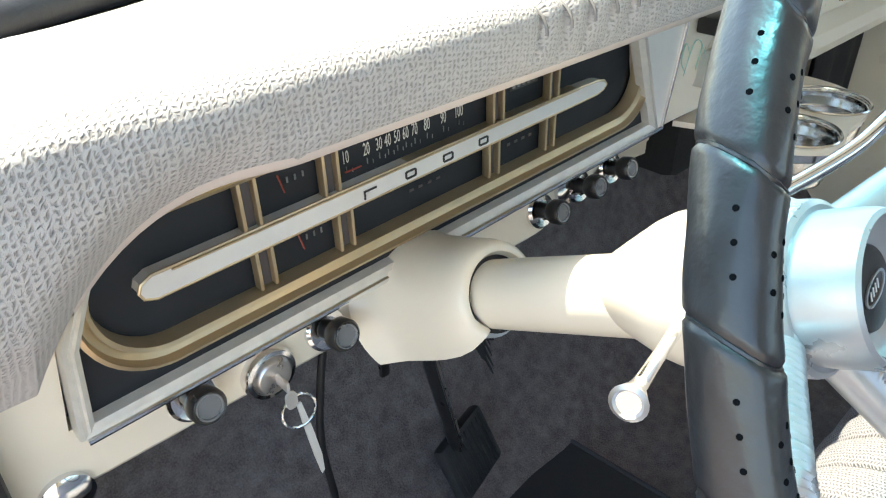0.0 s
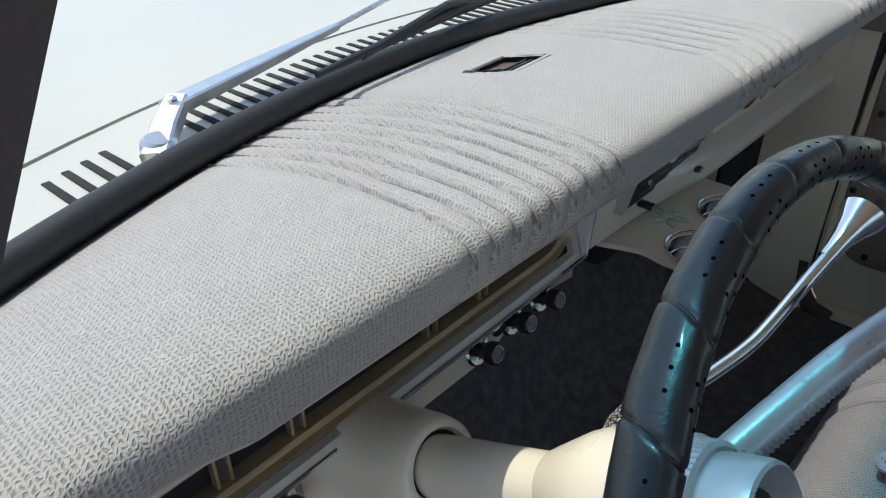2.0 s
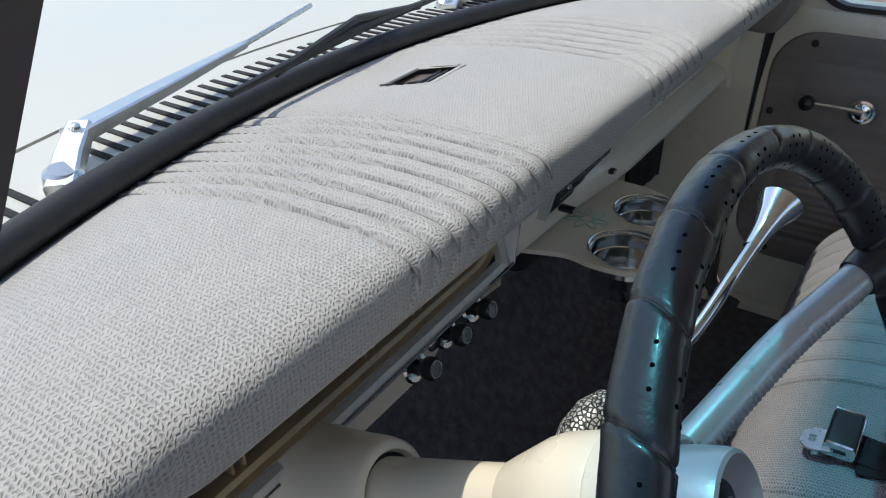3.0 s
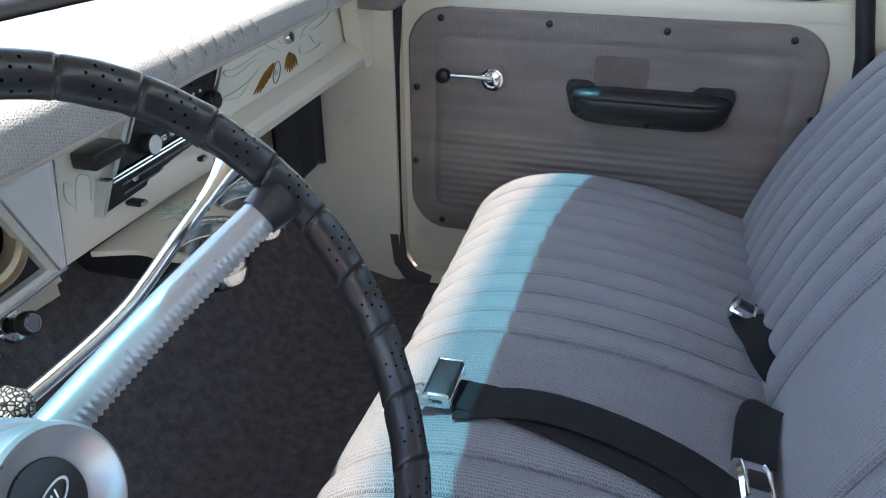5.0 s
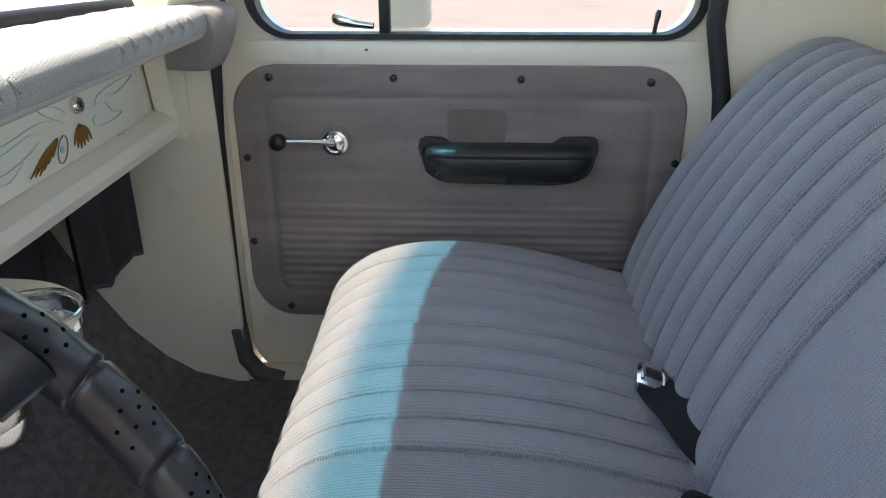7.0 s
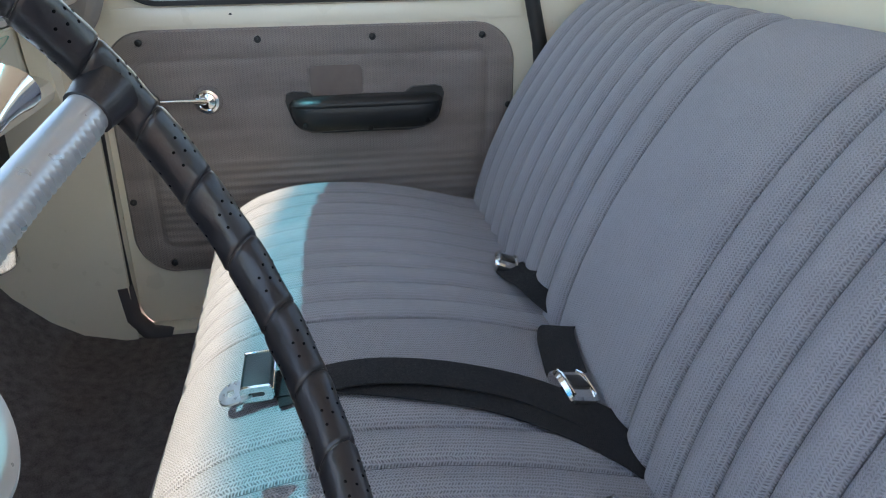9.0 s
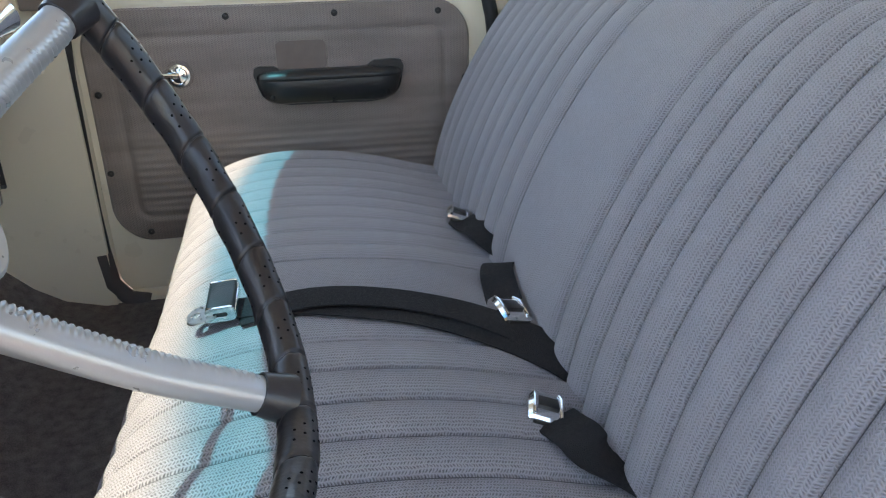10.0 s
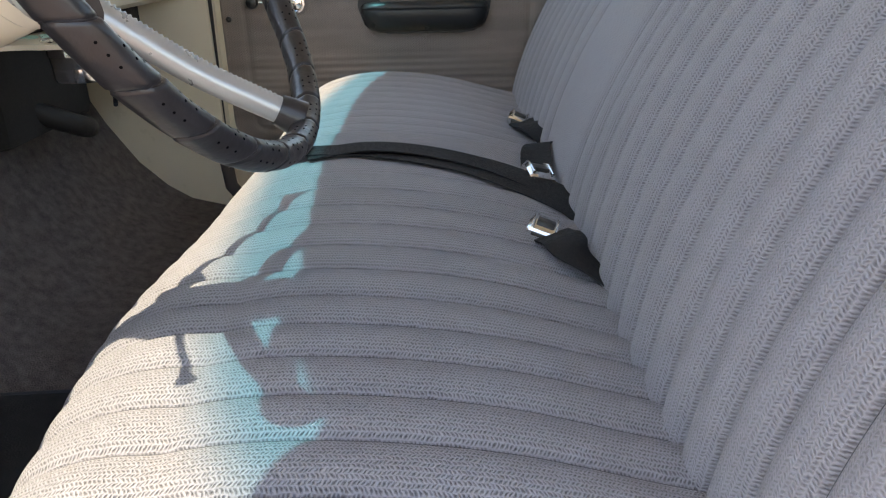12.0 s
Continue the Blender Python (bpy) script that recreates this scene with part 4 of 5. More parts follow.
# two brown-gold wings of fanned feathers beside the eye
for root, fan in (((0.400, 0.642), ((0.338, 0.616), (0.346, 0.615), (0.354, 0.614), (0.364, 0.617), (0.374, 0.621), (0.384, 0.625))),
                  ((0.450, 0.645), ((0.472, 0.621), (0.463, 0.620), (0.454, 0.618), (0.445, 0.617), (0.437, 0.620), (0.430, 0.625)))):
    wing = Geo()
    for k, (a, b) in enumerate(fan):
        mid = ((root[0] + a) / 2 + 0.002, (root[1] + b) / 2 + 0.004)
        part("feather", stroke([root, mid, (a, b)], 0.0034 - 0.0002 * k, -0.0110 - 0.0002 * k), M_BROWN, glove)
rim = [(0.408 + 0.0105 * math.cos(q) + 0.006 * math.sin(q), -0.0108, 0.627 + 0.0140 * math.sin(q)) for q in [2 * math.pi * k / 24 for k in range(24)]]
part("eye", Geo().tube(rim, 0.0008, 6, closed=True), M_DISC, glove)
part("iris", Geo().lathe([(0.0042, 0.0), (0.0036, 0.0012), (0, 0.0014)], (0.407, -0.0100, 0.627), (0, -1, 0), 18), M_AQUA, glove)
scroll = thing("painted_scroll", "thin aqua pinstripe scroll on the cream fascia", "pinstripe")
for pts in ([(0.0, 0.60), (0.012, 0.632), (0.028, 0.625), (0.022, 0.600), (0.030, 0.585)], [(0.004, 0.602), (-0.008, 0.618), (-0.004, 0.634), (0.006, 0.622)], [(0.010, 0.590), (0.030, 0.606), (0.036, 0.622)]):
    part("pinstripe", stroke(pts, 0.0009, -0.0012), M_AQUA, scroll)

# ---- cup holder under the dash ----
cups = thing("cup_holder", "cream painted shelf with two polished steel cup wells", "cup holder")
plate = curve([(0.016, 0.01, 0), (0.032, -0.035, 0), (0.028, -0.070, 0), (0.036, -0.112, 0), (0.07, -0.138, 0), (0.12, -0.128, 0), (0.17, -0.125, 0), (0.215, -0.110, 0), (0.245, -0.06, 0), (0.25, 0.01, 0)], 5)
bm = bmesh.new()
for loop in ([(p.x, p.y) for p in plate], *([(x + 0.042 * math.cos(2 * math.pi * i / 32), y + 0.042 * math.sin(2 * math.pi * i / 32)) for i in range(32)] for x, y in ((0.079, -0.090), (0.184, -0.079)))):
    vs = [bm.verts.new((a, b, 0.541)) for a, b in loop]
    for i in range(len(vs)):
        bm.edges.new((vs[i], vs[(i + 1) % len(vs)]))
bmesh.ops.triangle_fill(bm, use_beauty=True, use_dissolve=False, edges=bm.edges[:])
ext = bmesh.ops.extrude_face_region(bm, geom=bm.faces[:])
bmesh.ops.translate(bm, vec=(0, 0, 0.006), verts=[q for q in ext["geom"] if isinstance(q, bmesh.types.BMVert)])
bm.verts.index_update()
part("shelf", Geo().add([v.co for v in bm.verts], [[v.index for v in f.verts] for f in bm.faces]), M_CREAM, cups)
bm.free()
for x, y in ((0.079, -0.090), (0.184, -0.079)):
    part("cup", Geo().lathe([(0.0445, 0.005), (0.0450, 0.0062), (0.0440, 0.0075), (0.0425, 0.0065), (0.0405, -0.004), (0.0372, -0.036), (0.0352, -0.0395), (0, -0.0395)], (x, y, 0.542), (0, 0, 1), 44), M_POLISH, cups, "polished steel cup")
    part("cup_shell", Geo().lathe([(0.0445, 0.004), (0.0405, 0.002), (0.0408, -0.012), (0.0385, -0.014), (0.0378, -0.040), (0.0360, -0.0435), (0, -0.0435)], (x, y, 0.542), (0, 0, 1), 44), M_CHROME, cups)

# faint painted flower on the shelf
for k in range(7):
    w = 2 * math.pi * k / 7 + 0.3
    c, d = Vector((0.122, -0.022, 0.5476)), Vector((math.cos(w), math.sin(w), 0))
    e = Vector((-d.y, d.x, 0))
    part("petal", Geo().tube(curve([c + d * 0.006, c + d * 0.015 + e * 0.005, c + d * 0.027, c + d * 0.015 - e * 0.005, c + d * 0.006], 5), 0.0006, 5), M_AQUA, cups, "thin pale aqua painted petal")

# black felt curtain and heater box under the passenger side
flap = thing("felt_flap", "black felt flap hanging under the dashboard", "flap")
rows = []
for i in range(13):
    x = 0.50 + 0.182 * i / 12
    rows.append([(x, 0.055 + 0.006 * math.sin(i * 1.3) * k / 5, 0.585 - (0.20 - 0.008 * math.sin(i * 0.9)) * k / 5) for k in range(6)])
g = Geo().grid(rows)
g.grid([[(x, y + 0.006, z) for x, y, z in r] for r in rows])
part("cloth", g, M_DARK, flap)
part("hem", Geo().tube([Vector(r[-1]) + Vector((0, 0.003, 0)) for r in rows], 0.0042, 8), M_BIND, flap)
heater = thing("heater_box", "black heater box under the dashboard", "heater")
part("case", Geo().box((0.36, 0.20, 0.47), (0.30, 0.20, 0.20), 0.02), M_DARK, heater)
part("hose", Geo().tube(curve([(0.30, 0.12, 0.42), (0.36, 0.07, 0.38), (0.44, 0.09, 0.36), (0.50, 0.16, 0.38)], 6), 0.018, 12), M_RUBBER, heater)


# ---- steering column ----
AX = Vector((0, -0.894, 0.447))
HUB = Vector((-0.3475, -0.2785, 0.6580))
LOW = Vector((0, -0.447, -0.894)) * 0.0045
col = thing("steering_column", "cream steering column running out of the dashboard", "steering column")


def at_hub(d):
    return HUB + AX * d


part("tube", Geo().lathe([(0, -0.34), (0.0235, -0.34), (0.0240, -0.100), (0.0, -0.100)], HUB + LOW, AX, 48), M_CREAM, col)
part("bell", Geo().lathe([(0.0, -0.118), (0.0225, -0.118), (0.0265, -0.110), (0.0375, -0.086), (0.0405, -0.076), (0.0420, -0.052), (0.0410, -0.048), (0.0, -0.048)], HUB, AX, 48), M_CREAM, col)
part("collar", Geo().lathe([(0.0410, -0.048), (0.0428, -0.046), (0.0428, -0.036), (0.0410, -0.032), (0.0, -0.032)], HUB, AX, 48), M_CREAM, col)
part("gap_ring", Geo().lathe([(0.0235, -0.228), (0.0268, -0.227), (0.0268, -0.244), (0.0235, -0.244)], HUB + LOW, AX, 40), M_RUBBER, col, "dark gap round the column")
part("sleeve", Geo().lathe([(0.0240, -0.230), (0.0300, -0.2315), (0.0305, -0.236), (0.0305, -0.246), (0.0240, -0.250)], HUB + LOW, AX, 40), M_SILVER, col, "pale grey sleeve under the cover")


def shroud():
    """Horseshoe cover: a half ring over the column with two cheeks, flaring into the fascia."""
    rows = []
    back = Vector((0, 0.447, 0.894))
    for d, r, left, right in ((-0.245, 0.0266, 0.014, 0.006), (-0.227, 0.0268, 0.016, 0.008), (-0.2225, 0.0292, 0.018, 0.009), (-0.2225, 0.0330, 0.020, 0.010), (-0.2260, 0.0362, 0.023, 0.010), (-0.236, 0.0384, 0.029, 0.009), (-0.250, 0.0396, 0.034, 0.006),
                              (-0.266, 0.0412, 0.037, 0.002), (-0.280, 0.0430, 0.038, 0.0), (-0.292, 0.0452, 0.038, 0.0), (-0.302, 0.0490, 0.037, 0.0), (-0.310, 0.0550, 0.036, 0.0), (-0.316, 0.0640, 0.034, 0.0)):
        c = HUB + LOW + AX * d
        row = [c - E1 * (r - 0.010 * (1 - k / 6) ** 2) - back * (left * (1 - k / 6)) for k in range(6)]
        row += [c + (-E1 * math.cos(b) + back * math.sin(b)) * r for b in [math.pi * k / 28 for k in range(29)]]
        row += [c + E1 * (r - 0.004 * (k / 6) ** 2) - back * (right * k / 6) for k in range(1, 7)]
        rows.append(row)
    return Geo().grid(rows)


E1, E2 = Vector((1, 0, 0)), Vector((0, 0.447, 0.894))
part("cover", shroud(), M_CREAM, col, "cream horseshoe cover where the column meets the fascia", angle=60)
slot = Vector((-0.386, -0.226, 0.632))
part("lever_slot", Geo().box(slot + Vector((0.002, 0, 0)), (0.006, 0.017, 0.013), 0.001, Euler((radians(-27), 0, 0)).to_matrix().to_4x4()), M_BLACK, col)
tip = Vector((-0.468, -0.250, 0.651))
d = tip - slot
part("signal_lever", Geo().tube([slot, slot + d * 0.4, slot + d * 0.80, slot + d * 0.90, slot + d * 0.97, tip], [0.0036, 0.0030, 0.0036, 0.0048, 0.0072, 0.0078], 16), M_CHROME, col, "chrome turn signal stalk with a flared end")
part("lever_dish", Geo().lathe([(0.0078, 0), (0.006, 0.0012), (0.004, -0.001), (0, -0.001)], tip, d, 20), M_ALU, col)

# gear lever
gear = thing("gear_lever", "bent chrome column gear lever with a trumpet shaped end", "gear lever")
path = curve([(-0.303, -0.192, 0.632), (-0.277, -0.202, 0.640), (-0.240, -0.218, 0.654), (-0.215, -0.228, 0.665), (-0.196, -0.233, 0.675), (-0.160, -0.240, 0.695), (-0.128, -0.246, 0.711)], 5)
part("rod", Geo().tube(path, 0.0048, 14), M_CHROME, gear)
e0, e1 = Vector((-0.140, -0.243, 0.704)), Vector((-0.100, -0.250, 0.7245))
part("trumpet", Geo().tube([e0, e0.lerp(e1, 0.2), e0.lerp(e1, 0.45), e0.lerp(e1, 0.7), e0.lerp(e1, 0.9), e1], [0.0058, 0.0062, 0.0076, 0.0108, 0.0148, 0.0160], 22), M_CHROME, gear)
part("boot", Geo().tube([(-0.316, -0.194, 0.626), (-0.305, -0.195, 0.633), (-0.292, -0.198, 0.639), (-0.279, -0.203, 0.642), (-0.274, -0.204, 0.642)], [0.0130, 0.0150, 0.0150, 0.0125, 0.006], 24), M_WRAP, gear, "crackled silver boot")

# ---- steering wheel ----
wheel = thing("steering_wheel", "steering wheel wrapped in black perforated leather with three silver spokes", "steering wheel")
RIM_N = Vector((-0.0640, -0.877, 0.462)).normalized()
RIM_1 = Vector((0, 0, 1)).cross(RIM_N).normalized()
RIM_2 = RIM_N.cross(RIM_1)
RIM_C, RIM_R = Vector((-0.3375, -0.3382, 0.6744)), 0.1860


def on_rim(a, r=0.0, h=0.0):
    return RIM_C + (RIM_1 * math.cos(a) + RIM_2 * math.sin(a)) * (RIM_R + r) + RIM_N * h


SEG = 27
SLANT = 0.034


def flat_side(b):
    """The wrapped rim is flatter on its outer side."""
    return 0.87 - 0.13 * math.cos(b)


def rim_puff(k, b):
    """Half thickness of the wrapped rim at place k, counted in segments, and angle b round it."""
    tw, a = k % 1.0, 2 * math.pi * k / SEG
    seam = min(tw, 1.0 - tw)
    p = 0.0115 + 0.0005 * noise.noise((math.cos(a) * 9, math.sin(a) * 9, 0.4)) + 0.0004 * math.exp(-tw / 0.10)
    p += 0.0004 * noise.noise((k * 3.0, 2.2 * math.cos(b), 2.2 * math.sin(b)))
    # gathers run out from each seam
    p += 0.0011 * math.exp(-seam / 0.14) * noise.noise((7.0 * math.cos(b), 7.0 * math.sin(b), k * 1.5))
    return p - 0.0018 * math.exp(-(seam / 0.026) ** 2)


g = Geo()
n, m = SEG * 26, 36
rows = []
for i in range(n):
    a = 2 * math.pi * i / n
    row = []
    for j in range(m):
        b = 2 * math.pi * j / m
        puff = rim_puff(i / 26, b)
        row.append(on_rim(a + SLANT * math.sin(b - 0.43), flat_side(b) * puff * math.cos(b), 1.07 * puff * math.sin(b)))
    rows.append(row)
rows.append(rows[0])
g.grid(rows, wrap=True)
part("rim", g, M_LEATHER, wheel, "black leather wrapped rim in sewn segments", angle=60)
for k in range(SEG):
    a = 2 * math.pi * k / SEG
    loop = []
    for j in range(24):
        b = 2 * math.pi * j / 24
        puff = rim_puff(k, b) + 0.0002
        loop.append(on_rim(a + SLANT * math.sin(b - 0.43), flat_side(b) * puff * math.cos(b), 1.07 * puff * math.sin(b)))
    part("seam", Geo().tube(loop, 0.0007, 5, closed=True), M_LEATHER, wheel)
g = Geo()
for k in range(SEG):
    for dk, b in ((0.28, 0.50), (0.46, 0.50), (0.64, 0.50), (0.40, 1.45), (0.60, 1.45), (0.30, 1.85), (0.50, 1.85), (0.70, 1.85), (0.40, 2.3), (0.60, 2.3), (0.30, 2.75), (0.50, 2.75), (0.3, 4.0), (0.5, 4.0), (0.7, 4.0)):
        a, puff = 2 * math.pi * (k + dk) / SEG, rim_puff(k + dk, b) + 0.00005
        c = on_rim(a + SLANT * math.sin(b - 0.43), flat_side(b) * puff * math.cos(b), 1.07 * puff * math.sin(b))
        nrm = (RIM_1 * math.cos(a) + RIM_2 * math.sin(a)) * (math.cos(b) / flat_side(b)) + RIM_N * (math.sin(b) / 1.07)
        g.lathe([(0.0, 0.0001), (0.00085, 0.0001), (0.0011, -0.001)], c, nrm, 8)
part("perforation", g, M_HOLE, wheel, "rows of small punched holes")
for k, deg in enumerate((22, -75, 200)):
    a = radians(deg)
    out = (E1 * math.cos(a) + E2 * math.sin(a))
    side = AX.cross(out).normalized()
    rows = []
    s0, s1 = at_hub(-0.020) + out * 0.030, on_rim(a, -0.006, 0)
    sp = curve([s0, s0.lerp(s1, 0.25) - AX * 0.004, s0.lerp(s1, 0.58) - AX * 0.007, s0.lerp(s1, 0.9) - AX * 0.002, s1], 60)
    run, mid = 0.0, math.pi * (0.22 if deg == -75 else 0.78)
    for i, p in enumerate(sp):
        t = i / (len(sp) - 1)
        w, h = 0.0122 - 0.0018 * t, 0.0112 - 0.0012 * t
        if i:
            run += (p - sp[i - 1]).length
        q = (sp[min(i + 1, len(sp) - 1)] - sp[max(i - 1, 0)]).normalized()
        upv = q.cross(side).normalized()
        ring = []
        for j in range(32):
            b = 2 * math.pi * j / 32
            # cast ribs round the lower edge of the face
            band = min(1.0, max(0.0, (0.95 - abs(b - mid)) / 0.12)) * min(1.0, max(0.0, (0.74 - t) / 0.03))
            k = 1.0 + band * (0.035 + 0.065 * math.cos(2 * math.pi * run / 0.0040))
            ring.append(p + side * (w * k * math.cos(b)) + upv * (h * k * math.sin(b)))
        rows.append(ring)
    part("spoke", Geo().grid(rows, wrap=True), M_SILVER, wheel, "satin silver spoke with a ribbed edge", angle=60)
    cuff = [s0.lerp(s1, 0.90) - AX * 0.002, s0.lerp(s1, 0.95) - AX * 0.001, s1]
    part("cuff", Geo().tube(cuff, [0.0125, 0.0140, 0.0150], 16), M_LEATHER, wheel)
part("hub_collar", Geo().lathe([(0.0, -0.045), (0.0412, -0.045), (0.0425, -0.042), (0.0425, -0.024), (0.0405, -0.022), (0.0400, -0.010), (0.0375, -0.008), (0.0340, -0.008)], HUB, AX, 56), M_SILVER, wheel, "silver hub with a ribbed band")
g = Geo()
for k in range(64):
    a = 2 * math.pi * k / 64
    r = E1 * math.cos(a) + E2 * math.sin(a)
    g.tube([at_hub(-0.0215) + r * 0.0398, at_hub(-0.0105) + r * 0.0393], 0.0012, 5)
part("hub_ribs", g, M_SILVER, wheel)
horn = part("horn_cap", Geo().lathe([(0.0350, -0.010), (0.0352, 0.0), (0.0348, 0.014), (0.0338, 0.0185), (0.0318, 0.0200), (0.0300, 0.0188), (0.0278, 0.0150), (0.0205, 0.0105), (0.0190, 0.0095)], HUB, AX, 56), M_SILVER, wheel, "round silver horn cap")
part("centre_disc", Geo().lathe([(0.0195, 0.0090), (0.0185, 0.0108), (0.012, 0.0115), (0, 0.0118)], HUB, AX, 40), M_BLACK, horn, "black centre disc")
eo = [(0.0118 * math.cos(a), 0.0052 * math.sin(a)) for a in [2 * math.pi * i / 28 for i in range(28)]]
tilt = radians(18)
def on_face(u, v, h=0.0118):
    return at_hub(h) + E1 * (u * math.cos(tilt) - v * math.sin(tilt)) + E2 * (u * math.sin(tilt) + v * math.cos(tilt))
part("emblem", Geo().frame_of(eo, [(u * 0.88, v * 0.80) for u, v in eo], on_face, AX * 0.0008), M_ALU, horn, "plain oval emblem", smooth=False)
g = Geo()
for u in (-0.0055, -0.0025, 0.0005, 0.0035):
    g.tube([on_face(u - 0.001, -0.0018, 0.0122), on_face(u + 0.001, 0.0018, 0.0122)], 0.00045, 5)
part("emblem_bars", g, M_ALU, horn)


# ---- bench seat ----
bench = thing("bench_seat", "blue-grey knitted bench seat with sewn pleats, sunlit along its front", "seat")
C_LINES = [-0.6565 + 0.0505 * k for k in range(14)] + [0.215 + 0.047 * k for k in range(10)]
B_LINES = [-0.651 + 0.0465 * k for k in range(15)] + [0.211, 0.270, 0.323, 0.371, 0.418, 0.463, 0.508, 0.553, 0.598, 0.642]
CUSH = [(-0.760, 0.315), (-0.715, 0.338), (-0.66, 0.354), (-0.58, 0.376), (-0.50, 0.389), (-0.42, 0.394), (-0.36, 0.389), (-0.31, 0.374), (-0.268, 0.344), (-0.243, 0.305), (-0.232, 0.255), (-0.232, 0.215), (-0.245, 0.196), (-0.28, 0.188)]
BACK = [(-0.685, 0.300), (-0.690, 0.340), (-0.702, 0.395), (-0.724, 0.460), (-0.757, 0.530), (-0.799, 0.600), (-0.842, 0.657), (-0.884, 0.695), (-0.925, 0.713), (-0.965, 0.708), (-0.998, 0.680), (-1.005, 0.62), (-1.005, 0.50)]
SEAT_X = 0.715


def upholstery(profile, lines, groove, raise_end, tuck):
    """A padded body along x: pleats sunk along the profile, crowned and rounded at both ends."""
    g = Geo()
    pr = curve([(0, y, z) for y, z in profile], 7)
    m = len(pr)
    cy, cz = sum(p.y for p in pr) / m, sum(p.z for p in pr) / m
    nx = 1300
    rows, uvs, pulls = [], [], []
    for i in range(nx + 1):
        x = -SEAT_X + 2 * SEAT_X * i / nx
        e = max(0.0, (abs(x) - (SEAT_X - 0.055)) / 0.055)
        soft = 1.0 if x > 0.10 or raise_end == 0 else 0.75
        shrink = 1 - math.sqrt(max(0.0, 1 - e * e))
        row, uv, s = [], [], 0.0
        open_knit = 0.85 if x < 0.22 and raise_end else 0.24 if x < 0.1 else 0.55 if raise_end else 0.18
        tight = 0.85 if x < 0.1 and raise_end else 0.58
        pulls += [open_knit + (tight - open_knit) * near(x - 0.005, lines, 0.009)] * m
        for j, p in enumerate(pr):
            if j:
                s += (p - pr[j - 1]).length
            q, r = pr[max(0, j - 1)], pr[min(m - 1, j + 1)]
            t = r - q
            nrm = Vector((0, -t.z, t.y)).normalized()
            if nrm.dot(Vector((0, p.y - cy, p.z - cz))) < 0:
                nrm = -nrm
            d = -groove * soft * pleat(x, lines)
            d += 0.0022 * noise.noise((x * 6, p.y * 6, p.z * 6))
            d -= tuck * shrink
            # the driver's half of the cushion is pressed out at the front
            bulge = 0.0 if raise_end == 0 else (0.008 + 0.018 * math.exp(-((x + 0.27) / 0.15) ** 2)) * min(1.0, max(0.0, (0.25 - x) / 0.2)) * min(1.0, max(0.0, (x + 0.62) / 0.2)) * min(1.0, max(0.0, (p.y + 0.34) / 0.09))
            row.append(Vector((x, p.y + bulge, p.z)) + nrm * d + Vector((0, 0, raise_end * ((x / SEAT_X) ** 2 if x > 0 else -1.5 * min(1.0, -x / 0.3) * min(1.0, max(0.0, (-0.27 - p.y) / 0.08))))))
            uv.append((x, s))
        rows.append(row)
        uvs.append(uv)
    g.grid(rows, uvs)
    for k in (0, -1):
        g.add(rows[k], [tuple(range(m))], uvs[k])
    seams = []
    for c in lines:
        if abs(c) < SEAT_X - 0.012:
            i = round((c + SEAT_X) / (2 * SEAT_X) * nx)
            seam = Geo().tube([rows[i][j].lerp(rows[i - 1][j], 0.5) for j in range(3, m - 2)], 0.0011, 5)
            seams.append(seam)
    return g, seams, pulls + [0.5] * (2 * m)


for nm, pr, ln, up, lab in (("cushion", CUSH, C_LINES, 0.014, "pleated knitted seat cushion"), ("backrest", BACK, B_LINES, 0.0, "pleated knitted backrest")):
    body, seams, pulls = upholstery(pr, ln, 0.0125, up, 0.035)
    body = stretched(part(nm, body, M_SEAT, bench, lab, angle=75), pulls)
    for seam in seams:
        part("seam_line", seam, M_SEAM, body)
part("base", Geo().box((0, -0.56, 0.152), (1.36, 0.56, 0.095), 0.01), M_DARK, bench, "dark seat base")
piping = [(x, -0.229, 0.200) for x in [-0.69 + 1.38 * i / 30 for i in range(31)]]
part("piping", Geo().tube(piping, 0.006, 10), M_DOORV, bench, "grey edge piping")


# ---- seat belts ----
def webbing(pts, width, lay=(0, 0, 1), thick=0.0016):
    p = curve(pts, 6)
    top, bot = [], []
    for i, q in enumerate(p):
        d = (p[min(i + 1, len(p) - 1)] - p[max(i - 1, 0)]).normalized()
        side = d.cross(Vector(lay)).normalized()
        up = side.cross(d).normalized()
        top.append([q + side * (width * s) + up * thick for s in (-0.5, -0.17, 0.17, 0.5)])
        bot.append([q + side * (width * s) for s in (0.5, 0.17, -0.17, -0.5)])
    return Geo().grid([a + b for a, b in zip(top, bot)], wrap=True)


lap = thing("lap_belt", "black lap belt with a metal tongue lying across the seat", "seat belt")
part("strap", webbing([(0.076, -0.350, 0.397), (0.070, -0.42, 0.398), (0.052, -0.50, 0.392), (0.036, -0.57, 0.380), (0.008, -0.64, 0.361), (-0.030, -0.690, 0.347), (-0.050, -0.720, 0.322)], 0.046), M_WEB, lap)
part("strap", webbing([(0.060, -0.362, 0.395), (0.074, -0.44, 0.4015), (0.070, -0.52, 0.394), (0.054, -0.60, 0.377), (0.024, -0.66, 0.360), (-0.004, -0.695, 0.348), (-0.020, -0.722, 0.322)], 0.046), M_WEB, lap)
rot = Euler((radians(-4), radians(-6), radians(-2))).to_matrix().to_4x4()
latch = part("latch", Geo().box((0.076, -0.347, 0.409), (0.056, 0.030, 0.017), 0.0045, rot, 3), M_VINYL, lap, "black latch housing")
